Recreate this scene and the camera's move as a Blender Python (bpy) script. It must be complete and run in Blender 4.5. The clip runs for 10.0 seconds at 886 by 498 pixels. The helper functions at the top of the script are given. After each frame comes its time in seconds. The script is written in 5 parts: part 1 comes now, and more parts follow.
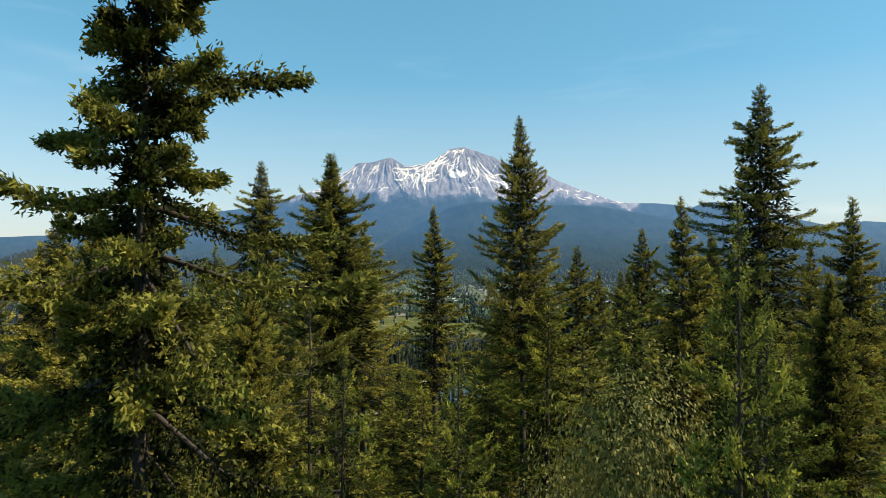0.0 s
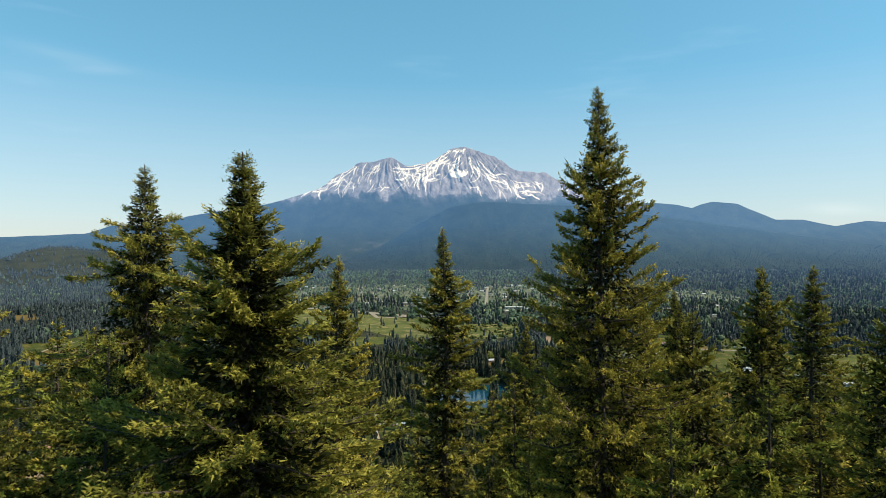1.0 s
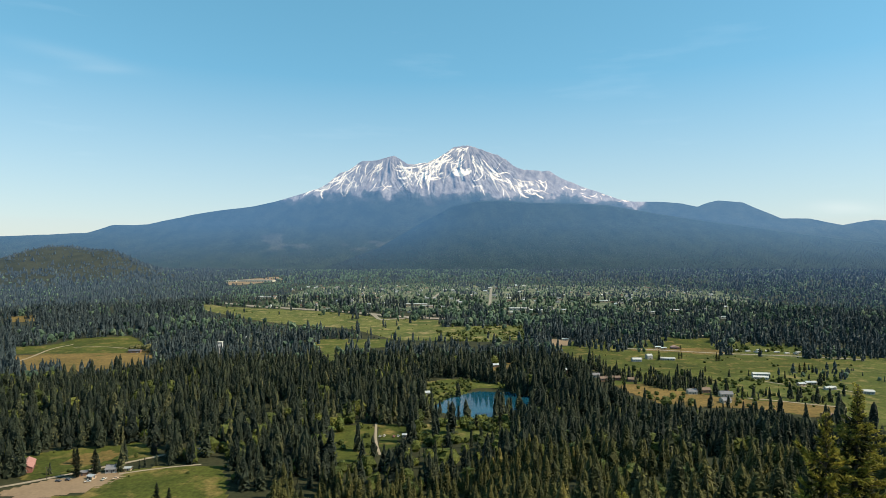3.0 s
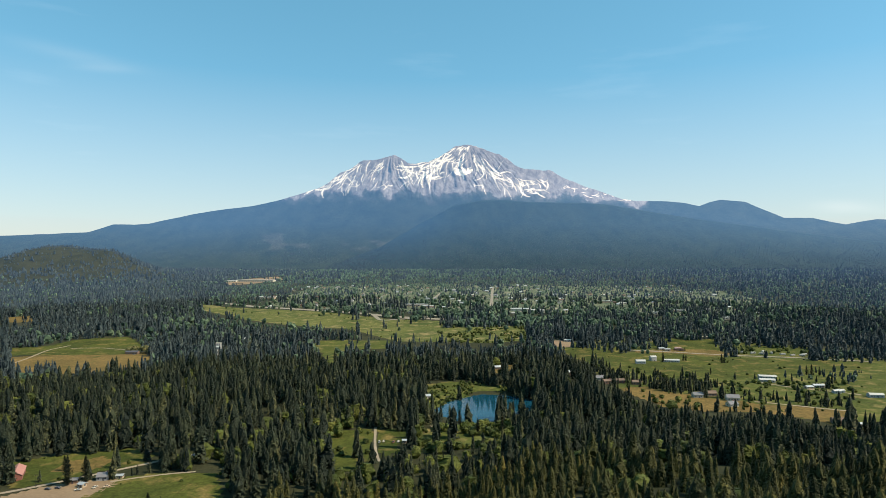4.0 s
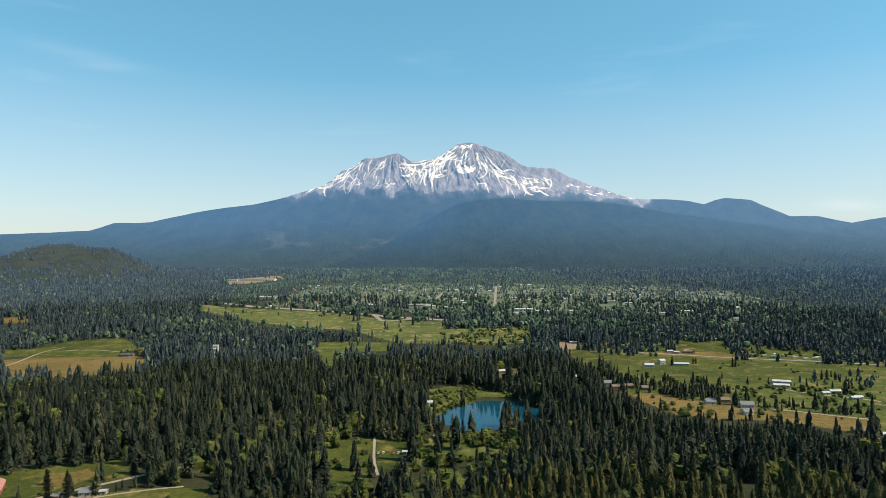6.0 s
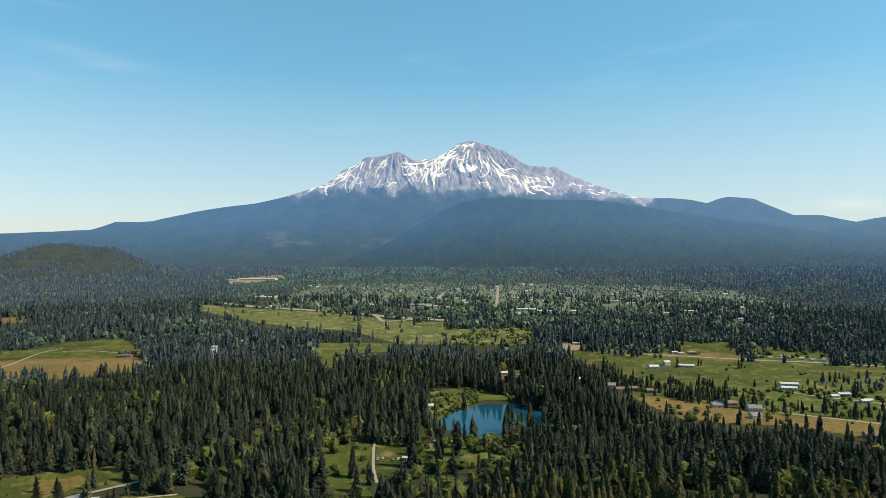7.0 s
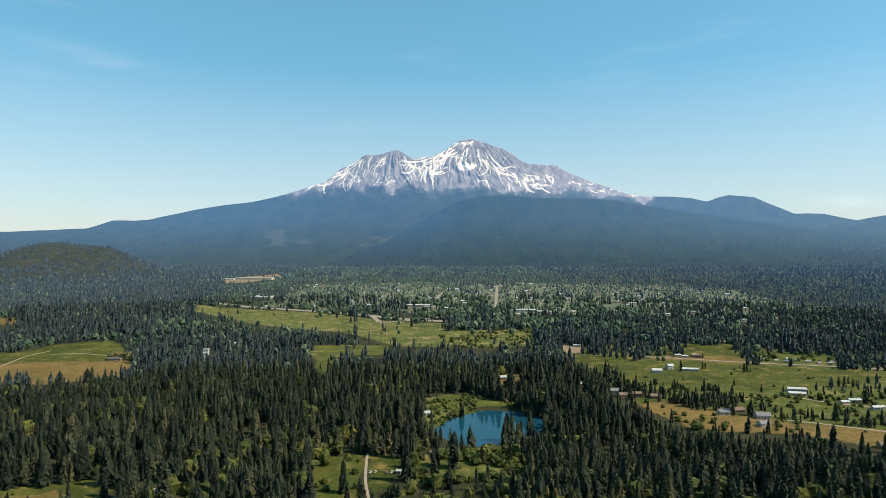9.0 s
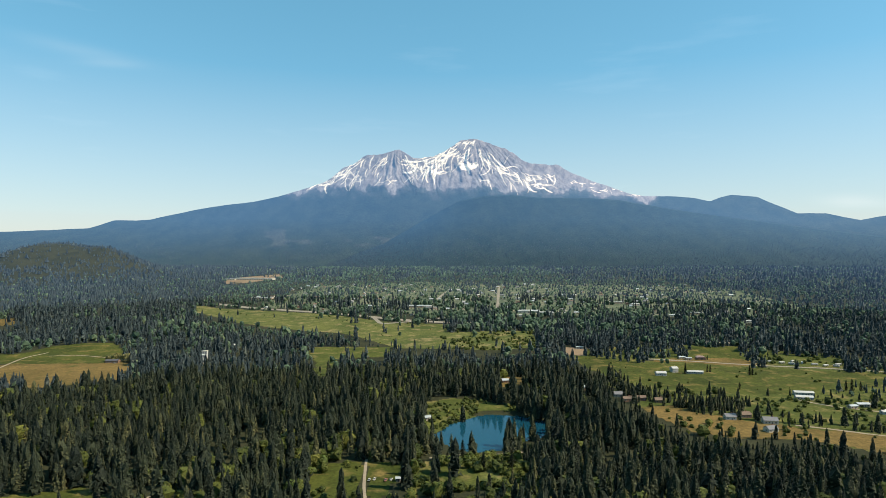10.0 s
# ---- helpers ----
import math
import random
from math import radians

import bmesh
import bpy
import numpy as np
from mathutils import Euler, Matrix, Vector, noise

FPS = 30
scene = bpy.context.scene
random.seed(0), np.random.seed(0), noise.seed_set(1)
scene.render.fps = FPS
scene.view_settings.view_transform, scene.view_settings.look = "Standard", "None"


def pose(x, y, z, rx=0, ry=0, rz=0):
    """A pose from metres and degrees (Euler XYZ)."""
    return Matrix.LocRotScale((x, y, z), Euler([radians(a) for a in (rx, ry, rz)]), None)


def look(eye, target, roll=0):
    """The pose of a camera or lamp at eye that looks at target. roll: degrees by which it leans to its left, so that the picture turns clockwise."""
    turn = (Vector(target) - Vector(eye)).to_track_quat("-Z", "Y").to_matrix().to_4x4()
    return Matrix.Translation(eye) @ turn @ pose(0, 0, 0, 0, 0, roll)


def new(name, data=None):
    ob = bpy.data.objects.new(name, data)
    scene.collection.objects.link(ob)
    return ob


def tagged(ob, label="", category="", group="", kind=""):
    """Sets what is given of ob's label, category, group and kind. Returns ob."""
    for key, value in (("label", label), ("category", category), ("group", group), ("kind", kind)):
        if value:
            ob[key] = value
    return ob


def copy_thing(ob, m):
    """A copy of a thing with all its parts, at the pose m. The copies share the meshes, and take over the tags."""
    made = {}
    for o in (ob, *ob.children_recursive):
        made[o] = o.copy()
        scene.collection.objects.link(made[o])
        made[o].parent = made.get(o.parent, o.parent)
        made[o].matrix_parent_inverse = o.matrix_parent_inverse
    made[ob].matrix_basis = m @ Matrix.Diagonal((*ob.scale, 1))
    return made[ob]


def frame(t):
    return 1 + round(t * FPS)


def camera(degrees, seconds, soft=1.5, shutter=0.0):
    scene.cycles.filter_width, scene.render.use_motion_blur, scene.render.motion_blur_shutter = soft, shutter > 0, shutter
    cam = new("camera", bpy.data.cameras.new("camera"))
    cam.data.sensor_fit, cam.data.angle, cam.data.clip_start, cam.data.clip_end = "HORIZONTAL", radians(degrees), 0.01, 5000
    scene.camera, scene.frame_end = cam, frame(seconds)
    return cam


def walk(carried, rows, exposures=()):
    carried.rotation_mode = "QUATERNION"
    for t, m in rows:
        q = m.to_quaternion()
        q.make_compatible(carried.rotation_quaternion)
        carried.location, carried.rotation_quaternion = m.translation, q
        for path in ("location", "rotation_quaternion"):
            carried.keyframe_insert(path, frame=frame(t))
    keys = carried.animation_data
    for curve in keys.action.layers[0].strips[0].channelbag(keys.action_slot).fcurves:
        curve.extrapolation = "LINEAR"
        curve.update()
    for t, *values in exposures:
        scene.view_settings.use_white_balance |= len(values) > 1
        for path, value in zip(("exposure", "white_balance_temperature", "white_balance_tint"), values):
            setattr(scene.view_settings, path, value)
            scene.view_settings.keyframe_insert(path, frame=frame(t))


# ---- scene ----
cam = camera(73.0, 10.0, soft=0.8, shutter=0.04)
# seconds, eye x, y, z, pitch up, turn to the left
ROWS = [
    (0, 0.00, 0.00, 165.00, 0.683, -0.832),
    (0.5, -0.32, 6.54, 166.16, 0.635, -0.814),
    (1, -0.46, 13.43, 167.30, 0.654, -0.764),
    (1.5, -0.48, 20.32, 168.31, 0.645, -0.640),
    (2, -0.47, 27.08, 169.38, 0.594, -0.620),
    (2.5, -0.43, 34.04, 170.53, 0.552, -0.548),
    (4, 0.01, 54.34, 173.08, 0.457, -0.367),
    (4.5, 0.14, 60.94, 174.00, 0.417, -0.310),
    (5, 0.29, 67.51, 174.83, 0.377, -0.236),
    (5.5, 0.43, 74.08, 175.62, 0.328, -0.166),
    (7, 1.33, 94.20, 177.95, 0.170, 0.079),
    (7.5, 1.89, 100.68, 178.77, 0.117, 0.162),
    (8, 2.55, 106.99, 179.61, 0.070, 0.109),
    (8.5, 3.23, 113.04, 180.49, 0.039, 0.017),
    (9, 3.87, 118.85, 181.44, -0.001, -0.000),
    (9.5, 4.43, 124.45, 182.45, -0.032, 0.069),
    (10, 4.94, 130.00, 183.50, -0.036, 0.178),
]
walk(cam, [(t, pose(x, y, z, 90 + pitch, 0, turn)) for t, x, y, z, pitch, turn in ROWS])

# ---- world, sun and exposure ----
SUN_AZ, SUN_EL = radians(101), radians(47)      # azimuth clockwise from +y, elevation
SUN_WAY = Vector((math.sin(SUN_AZ) * math.cos(SUN_EL), math.cos(SUN_AZ) * math.cos(SUN_EL), math.sin(SUN_EL)))
world = bpy.data.worlds.new("sky")
scene.world = world
world.use_nodes = True
wn, wl = world.node_tree.nodes, world.node_tree.links
wn.clear()
sky = wn.new("ShaderNodeTexSky")
sky.sky_type, sky.sun_disc = "NISHITA", False
sky.sun_elevation, sky.sun_rotation = SUN_EL, SUN_AZ
sky.altitude, sky.air_density, sky.dust_density, sky.ozone_density = 900, 1.0, 0.5, 0.4
bg = wn.new("ShaderNodeBackground")
bg.inputs["Strength"].default_value = 0.124
wout = wn.new("ShaderNodeOutputWorld")
hue = wn.new("ShaderNodeHueSaturation")
hue.inputs["Hue"].default_value, hue.inputs["Saturation"].default_value = 0.483, 1.24
# high haze evens the sky out a little between the horizon and the zenith
even = wn.new("ShaderNodeMix")
even.data_type = "RGBA"
even.inputs[0].default_value, even.inputs[7].default_value = 0.40, (1.6, 2.95, 3.9, 1)
wl.new(sky.outputs[0], even.inputs[6])
wl.new(even.outputs[2], hue.inputs["Color"])
# thin wisps of cirrus high up, and a faint bank low over the hills
geo = wn.new("ShaderNodeTexCoord")
squash = wn.new("ShaderNodeMapping")
squash.inputs["Scale"].default_value = (5.0, 5.0, 34.0)
squash.inputs["Rotation"].default_value = (0.0, 0.16, 0.0)
wisp = wn.new("ShaderNodeTexNoise")
wisp.inputs["Scale"].default_value, wisp.inputs["Detail"].default_value = 1.0, 6.0
veil = wn.new("ShaderNodeValToRGB")
veil.color_ramp.elements[0].position, veil.color_ramp.elements[1].position = 0.60, 0.85
veil.color_ramp.elements[1].color = (0.05, 0.05, 0.05, 1)
cirrus = wn.new("ShaderNodeMix")
cirrus.data_type = "RGBA"
cirrus.inputs[7].default_value = (9.0, 9.4, 9.6, 1)
wl.new(geo.outputs["Generated"], squash.inputs[0])
wl.new(squash.outputs[0], wisp.inputs["Vector"])
wl.new(wisp.outputs["Fac"], veil.inputs[0])
wl.new(veil.outputs[0], cirrus.inputs[0])
# pale summer haze low over the horizon, all round
rise = wn.new("ShaderNodeSeparateXYZ")
low = wn.new("ShaderNodeMapRange")
low.inputs["From Min"].default_value, low.inputs["From Max"].default_value = 0.03, 0.28
low.inputs["To Min"].default_value, low.inputs["To Max"].default_value = 0.62, 0.0
haze = wn.new("ShaderNodeMix")
haze.data_type = "RGBA"
haze.inputs[7].default_value = (3.7, 3.85, 3.8, 1)
wl.new(geo.outputs["Generated"], rise.inputs[0])
wl.new(rise.outputs["Z"], low.inputs["Value"])
wl.new(low.outputs[0], haze.inputs[0])
wl.new(hue.outputs[0], haze.inputs[6])
wl.new(haze.outputs[2], cirrus.inputs[6])


def arith(op, *args):
    """A chain of sums over sockets and numbers."""
    node = wn.new("ShaderNodeMath")
    node.operation = op
    for i, a in enumerate(args):
        if isinstance(a, bpy.types.NodeSocket):
            wl.new(a, node.inputs[i])
        else:
            node.inputs[i].default_value = a
    return node.outputs[0]


def cloud(below, across, up, half, tall, tilt, thick):
    """One soft cloud in the sky ahead, at slopes across and up from the level."""
    du = arith("SUBTRACT", arith("DIVIDE", rise.outputs["X"], rise.outputs["Y"]), across)
    dv = arith("SUBTRACT", arith("DIVIDE", rise.outputs["Z"], rise.outputs["Y"]), up)
    dv = arith("ADD", dv, arith("MULTIPLY", du, tilt))
    far = arith("ADD", arith("POWER", arith("DIVIDE", du, half), 2.0), arith("POWER", arith("ABSOLUTE", arith("DIVIDE", dv, tall)), 2.0))
    body = arith("EXPONENT", arith("MULTIPLY", far, -1.0))
    m = wn.new("ShaderNodeMix")
    m.data_type = "RGBA"
    m.inputs[7].default_value = (5.6, 5.9, 5.8, 1)
    wl.new(arith("MULTIPLY", arith("MULTIPLY", body, thick), wisp.outputs["Fac"]), m.inputs[0])
    wl.new(below, m.inputs[6])
    return m.outputs[2]


top = cloud(cirrus.outputs[2], -0.62, 0.335, 0.10, 0.012, 0.22, 0.15)
top = cloud(top, -0.56, 0.310, 0.05, 0.007, 0.05, 0.15)
top = cloud(top, 0.675, 0.080, 0.05, 0.010, 0.0, 0.42)
wl.new(top, bg.inputs["Color"])
wl.new(bg.outputs[0], wout.inputs["Surface"])
sun = new("sun", bpy.data.lights.new("sun", "SUN"))
sun.data.energy, sun.data.angle, sun.data.color = 5.0, radians(0.53), (1.0, 0.87, 0.66)
sun.matrix_world = look((0, 0, 0), -SUN_WAY)
scene.view_settings.exposure = 0.5

# ---- materials ----
def material(name, rough=0.8, metal=0.0):
    m = bpy.data.materials.new(name)
    m.use_nodes = True
    n = m.node_tree.nodes
    b = n["Principled BSDF"]
    b.inputs["Roughness"].default_value, b.inputs["Metallic"].default_value = rough, metal
    return m, n, m.node_tree.links, b


def noise_node(n, l, scale, detail=4.0, rough=0.6, coords="Object", dims=None):
    t = n.new("ShaderNodeTexNoise")
    t.inputs["Scale"].default_value, t.inputs["Detail"].default_value, t.inputs["Roughness"].default_value = scale, detail, rough
    c = n.new("ShaderNodeTexCoord") if coords != "Position" else n.new("ShaderNodeNewGeometry")
    if dims:
        mp = n.new("ShaderNodeMapping")
        mp.inputs["Scale"].default_value = dims
        l.new(c.outputs[coords], mp.inputs[0])
        l.new(mp.outputs[0], t.inputs["Vector"])
    else:
        l.new(c.outputs[coords], t.inputs["Vector"])
    return t.outputs["Fac"]


def ramp(n, l, fac, stops):
    r = n.new("ShaderNodeValToRGB")
    e = r.color_ramp.elements
    while len(e) < len(stops):
        e.new(0.5)
    for el, (p, c) in zip(e, stops):
        el.position, el.color = p, (*c, 1)
    l.new(fac, r.inputs[0])
    return r.outputs[0]


def mix(n, l, fac, a, b, mode="MIX"):
    x = n.new("ShaderNodeMix")
    x.data_type, x.blend_type = "RGBA", mode
    for v, i in ((fac, 0), (a, 6), (b, 7)):
        if isinstance(v, bpy.types.NodeSocket):
            l.new(v, x.inputs[i])
        else:
            x.inputs[i].default_value = v if i == 0 else (*v, 1)
    return x.outputs[2]


def bump(n, l, b, height, strength, distance):
    x = n.new("ShaderNodeBump")
    x.inputs["Strength"].default_value, x.inputs["Distance"].default_value = strength, distance
    l.new(height, x.inputs["Height"])
    l.new(x.outputs[0], b.inputs["Normal"])


def attribute(n, name):
    a = n.new("ShaderNodeAttribute")
    a.attribute_name = name
    return a.outputs["Fac"]


def needles(name, dark, mid, light, leafy=0.25, coat=0.35, clump=0.0):
    """Needle or leaf foliage: each tuft has a tint of its own, and a patchy tone over the crown."""
    m, n, l, b = material(name, 0.62)
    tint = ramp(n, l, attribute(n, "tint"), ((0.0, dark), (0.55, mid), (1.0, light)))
    patch = noise_node(n, l, 0.35, 3.0)
    col = mix(n, l, 1.0, tint, ramp(n, l, patch, ((0.3, (0.72, 0.74, 0.7)), (0.7, (1.18, 1.12, 1.0)))), "MULTIPLY")
    info = n.new("ShaderNodeObjectInfo")
    col = mix(n, l, 1.0, col, ramp(n, l, info.outputs["Random"], ((0.0, (0.85, 0.9, 0.9)), (1.0, (1.15, 1.1, 1.0)))), "MULTIPLY")
    if clump:
        boughs = noise_node(n, l, clump, 4.0, 0.7)
        col = mix(n, l, 1.0, col, ramp(n, l, boughs, ((0.32, (0.5, 0.5, 0.55)), (0.68, (1.5, 1.48, 1.35)))), "MULTIPLY")
        bump(n, l, b, boughs, 0.55, 1.0 / clump)
    l.new(col, b.inputs["Base Color"])
    b.inputs["Specular IOR Level"].default_value = coat
    t = n.new("ShaderNodeBsdfTranslucent")
    l.new(col, t.inputs["Color"])
    s = n.new("ShaderNodeMixShader")
    s.inputs[0].default_value = leafy
    l.new(b.outputs[0], s.inputs[1])
    l.new(t.outputs[0], s.inputs[2])
    l.new(s.outputs[0], n["Material Output"].inputs["Surface"])
    return m


def haze_glow(n, l, b, air, strength):
    """Haze painted on as blue emission, more of it with distance."""
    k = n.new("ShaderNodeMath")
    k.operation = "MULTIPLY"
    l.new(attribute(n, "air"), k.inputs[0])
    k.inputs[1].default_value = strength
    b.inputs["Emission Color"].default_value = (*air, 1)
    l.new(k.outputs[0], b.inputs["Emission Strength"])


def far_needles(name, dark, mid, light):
    """Needles and leaves of the far woods, with haze painted on as blue emission."""
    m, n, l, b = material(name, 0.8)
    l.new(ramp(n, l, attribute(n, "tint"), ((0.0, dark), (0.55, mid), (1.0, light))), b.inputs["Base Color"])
    haze_glow(n, l, b, (0.17, 0.39, 0.80), 0.115)
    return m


def plain(name, a, b_, scale, rough=0.8, metal=0.0, relief=0.0, coords="Object"):
    """Two tones of one surface at two scales, with fine relief."""
    m, n, l, b = material(name, rough, metal)
    f1, f2 = noise_node(n, l, scale, 5.0, 0.6, coords), noise_node(n, l, scale * 9, 3.0, 0.6, coords)
    c = mix(n, l, f1, a, b_)
    c = mix(n, l, 1.0, c, ramp(n, l, f2, ((0.25, (0.8, 0.8, 0.8)), (0.75, (1.15, 1.15, 1.15)))), "MULTIPLY")
    l.new(c, b.inputs["Base Color"])
    if relief:
        bump(n, l, b, f2, 0.6, relief)
    return m


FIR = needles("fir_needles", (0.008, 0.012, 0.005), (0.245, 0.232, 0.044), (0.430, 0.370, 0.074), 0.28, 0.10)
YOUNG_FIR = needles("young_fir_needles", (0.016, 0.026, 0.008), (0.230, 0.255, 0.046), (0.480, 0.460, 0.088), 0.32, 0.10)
PINE = needles("pine_needles", (0.040, 0.052, 0.012), (0.200, 0.195, 0.030), (0.360, 0.310, 0.055), 0.25)
BROAD = needles("broad_leaves", (0.040, 0.065, 0.016), (0.100, 0.140, 0.030), (0.190, 0.220, 0.055), 0.3)
# valley haze put into these tones: the dark end is lifted and bluish
WOODS = needles("woods_needles", (0.015, 0.022, 0.020), (0.042, 0.053, 0.036), (0.125, 0.120, 0.058), 0.2, 0.12, 0.9)
# the woods tones again, with warm sunlight put into the colour
HILL_WOODS = needles("sunlit_hillside_needles", (0.023, 0.031, 0.019), (0.070, 0.076, 0.032), (0.185, 0.165, 0.056), 0.22, 0.1, 1.1)
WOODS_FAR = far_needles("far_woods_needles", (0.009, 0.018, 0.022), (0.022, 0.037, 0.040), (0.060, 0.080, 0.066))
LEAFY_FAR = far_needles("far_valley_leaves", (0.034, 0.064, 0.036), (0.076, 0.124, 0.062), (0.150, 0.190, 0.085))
# haze of the middle distance put into the base tones as blue
WOODS_MID = needles("hazed_woods_needles", (0.022, 0.036, 0.050), (0.048, 0.070, 0.090), (0.110, 0.132, 0.122), 0.2, 0.15, 0.6)
LEAFY = needles("valley_leaves", (0.032, 0.048, 0.018), (0.080, 0.102, 0.030), (0.170, 0.178, 0.052), 0.25, 0.1, 0.9)
# town leaves, paler and bluer for the haze before them
HAZY_LEAVES = needles("hazed_town_leaves", (0.036, 0.066, 0.050), (0.092, 0.142, 0.102), (0.185, 0.225, 0.140), 0.2, 0.1)
BARK = plain("bark", (0.028, 0.021, 0.016), (0.080, 0.060, 0.046), 3.0, 0.95, 0, 0.02)


def make_floor():
    m, n, l, b = material("forest_floor", 1.0)
    f1, f2 = noise_node(n, l, 0.02, 5.0), noise_node(n, l, 0.35, 4.0)
    c = mix(n, l, ramp(n, l, f1, ((0.35, (0, 0, 0)), (0.65, (1, 1, 1)))), (0.022, 0.026, 0.014), (0.038, 0.040, 0.022))
    c = mix(n, l, 1.0, c, ramp(n, l, f2, ((0.3, (0.7, 0.7, 0.7)), (0.7, (1.3, 1.25, 1.1)))), "MULTIPLY")
    l.new(c, b.inputs["Base Color"])
    b.inputs["Specular IOR Level"].default_value = 0.1
    # haze painted over the far part of the floor as emission
    haze_glow(n, l, b, (0.17, 0.39, 0.74), 0.085)
    return m


FLOOR_DUFF = make_floor()
DIRT = plain("bare_earth", (0.150, 0.100, 0.056), (0.235, 0.165, 0.098), 0.05, 1.0, 0, 0.1)
GRAVEL = plain("gravel_road", (0.200, 0.160, 0.112), (0.300, 0.245, 0.175), 0.08, 1.0, 0, 0.05)
ASPHALT = plain("worn_asphalt", (0.170, 0.145, 0.112), (0.260, 0.225, 0.175), 0.05, 0.9, 0, 0.02)


def make_grass(name, a, b_, dry, share):
    """Pasture: two greens in broad patches, dry streaks, and fine tussocks."""
    m, n, l, b = material(name, 1.0)
    wide, mid, fine = noise_node(n, l, 0.014, 5.0, 0.7), noise_node(n, l, 0.05, 4.0), noise_node(n, l, 0.30, 5.0, 0.7)
    c = mix(n, l, ramp(n, l, wide, ((0.35, (0, 0, 0)), (0.65, (1, 1, 1)))), a, b_)
    c = mix(n, l, ramp(n, l, mid, ((share, (0, 0, 0)), (share + 0.16, (1, 1, 1)))), c, dry)
    c = mix(n, l, 1.0, c, ramp(n, l, fine, ((0.28, (0.5, 0.53, 0.5)), (0.72, (1.4, 1.36, 1.3)))), "MULTIPLY")
    l.new(c, b.inputs["Base Color"])
    b.inputs["Specular IOR Level"].default_value = 0.1
    bump(n, l, b, mid, 0.8, 0.8)
    return m


GRASS = make_grass("meadow_grass", (0.030, 0.042, 0.009), (0.072, 0.080, 0.017), (0.150, 0.115, 0.040), 0.53)
SCRUB = make_grass("marsh_grass", (0.040, 0.055, 0.013), (0.088, 0.098, 0.024), (0.160, 0.132, 0.052), 0.52)
DRYGRASS = make_grass("dry_grass", (0.095, 0.070, 0.024), (0.170, 0.115, 0.042), (0.060, 0.064, 0.016), 0.57)
# haze over the town is mixed into this grass: paler and bluer
TOWN_GRASS = make_grass("hazed_town_grass", (0.068, 0.090, 0.060), (0.118, 0.136, 0.090), (0.240, 0.210, 0.165), 0.54)
HAY = make_grass("hay_meadow", (0.052, 0.070, 0.020), (0.112, 0.118, 0.036), (0.205, 0.165, 0.082), 0.52)


def make_water():
    m, n, l, b = material("lake_water", 0.08)
    f = noise_node(n, l, 0.02, 3.0)
    l.new(mix(n, l, f, (0.004, 0.034, 0.060), (0.008, 0.056, 0.086)), b.inputs["Base Color"])
    b.inputs["Specular IOR Level"].default_value = 0.22
    bump(n, l, b, noise_node(n, l, 0.6, 3.0), 0.25, 0.05)
    return m


WATER = make_water()


def make_mountain(name, forest_a, forest_b, rock_a, rock_b, air, air_strength):
    """Distant slopes: forest below, rock and snow above; haze is painted over them as blue emission."""
    m, n, l, b = material(name, 0.9)
    fine, wide = noise_node(n, l, 0.14, 6.0, 0.8), noise_node(n, l, 0.010, 6.0, 0.6)
    forest = mix(n, l, ramp(n, l, wide, ((0.35, (0, 0, 0)), (0.65, (1, 1, 1)))), forest_a, forest_b)
    forest = mix(n, l, 1.0, forest, ramp(n, l, fine, ((0.36, (0.30, 0.30, 0.30)), (0.66, (1.7, 1.7, 1.7)))), "MULTIPLY")
    crag = noise_node(n, l, 0.03, 5.0, 0.7, dims=(1.0, 0.5, 0.45))
    rock = mix(n, l, ramp(n, l, crag, ((0.38, (0, 0, 0)), (0.62, (1, 1, 1)))), rock_a, rock_b)
    rock = mix(n, l, 1.0, rock, ramp(n, l, fine, ((0.34, (0.7, 0.7, 0.72)), (0.66, (1.25, 1.22, 1.2)))), "MULTIPLY")
    c = mix(n, l, attribute(n, "bare"), forest, rock)
    melt = mix(n, l, 1.0, attribute(n, "snow"), ramp(n, l, fine, ((0.36, (0.35, 0.35, 0.35)), (0.52, (1.0, 1.0, 1.0)))), "MULTIPLY")
    c = mix(n, l, melt, c, (0.92, 0.77, 0.60))
    l.new(c, b.inputs["Base Color"])
    b.inputs["Specular IOR Level"].default_value = 0.1
    haze_glow(n, l, b, air, air_strength)
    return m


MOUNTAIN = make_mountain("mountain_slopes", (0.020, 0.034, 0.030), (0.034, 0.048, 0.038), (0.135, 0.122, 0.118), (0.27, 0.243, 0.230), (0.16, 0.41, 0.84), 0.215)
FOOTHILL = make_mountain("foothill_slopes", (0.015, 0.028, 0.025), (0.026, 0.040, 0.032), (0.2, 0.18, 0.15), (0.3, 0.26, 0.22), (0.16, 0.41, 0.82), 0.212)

# ---- the land ----
def hash2(i, j, seed):
    h = (i.astype(np.int64) * 374761393 + j.astype(np.int64) * 668265263 + seed * 1442695041) & 0xFFFFFFFF
    h = ((h ^ (h >> 13)) * 1274126177) & 0xFFFFFFFF
    return ((h ^ (h >> 16)) & 0xFFFF) / 65535.0


def vnoise(x, y, seed=0):
    """Smooth value noise, 0 to 1."""
    x, y = np.asarray(x, float), np.asarray(y, float)
    i, j = np.floor(x), np.floor(y)
    u, v = x - i, y - j
    u, v = u * u * (3 - 2 * u), v * v * (3 - 2 * v)
    a, b = hash2(i, j, seed), hash2(i + 1, j, seed)
    c, d = hash2(i, j + 1, seed), hash2(i + 1, j + 1, seed)
    return (a * (1 - u) + b * u) * (1 - v) + (c * (1 - u) + d * u) * v


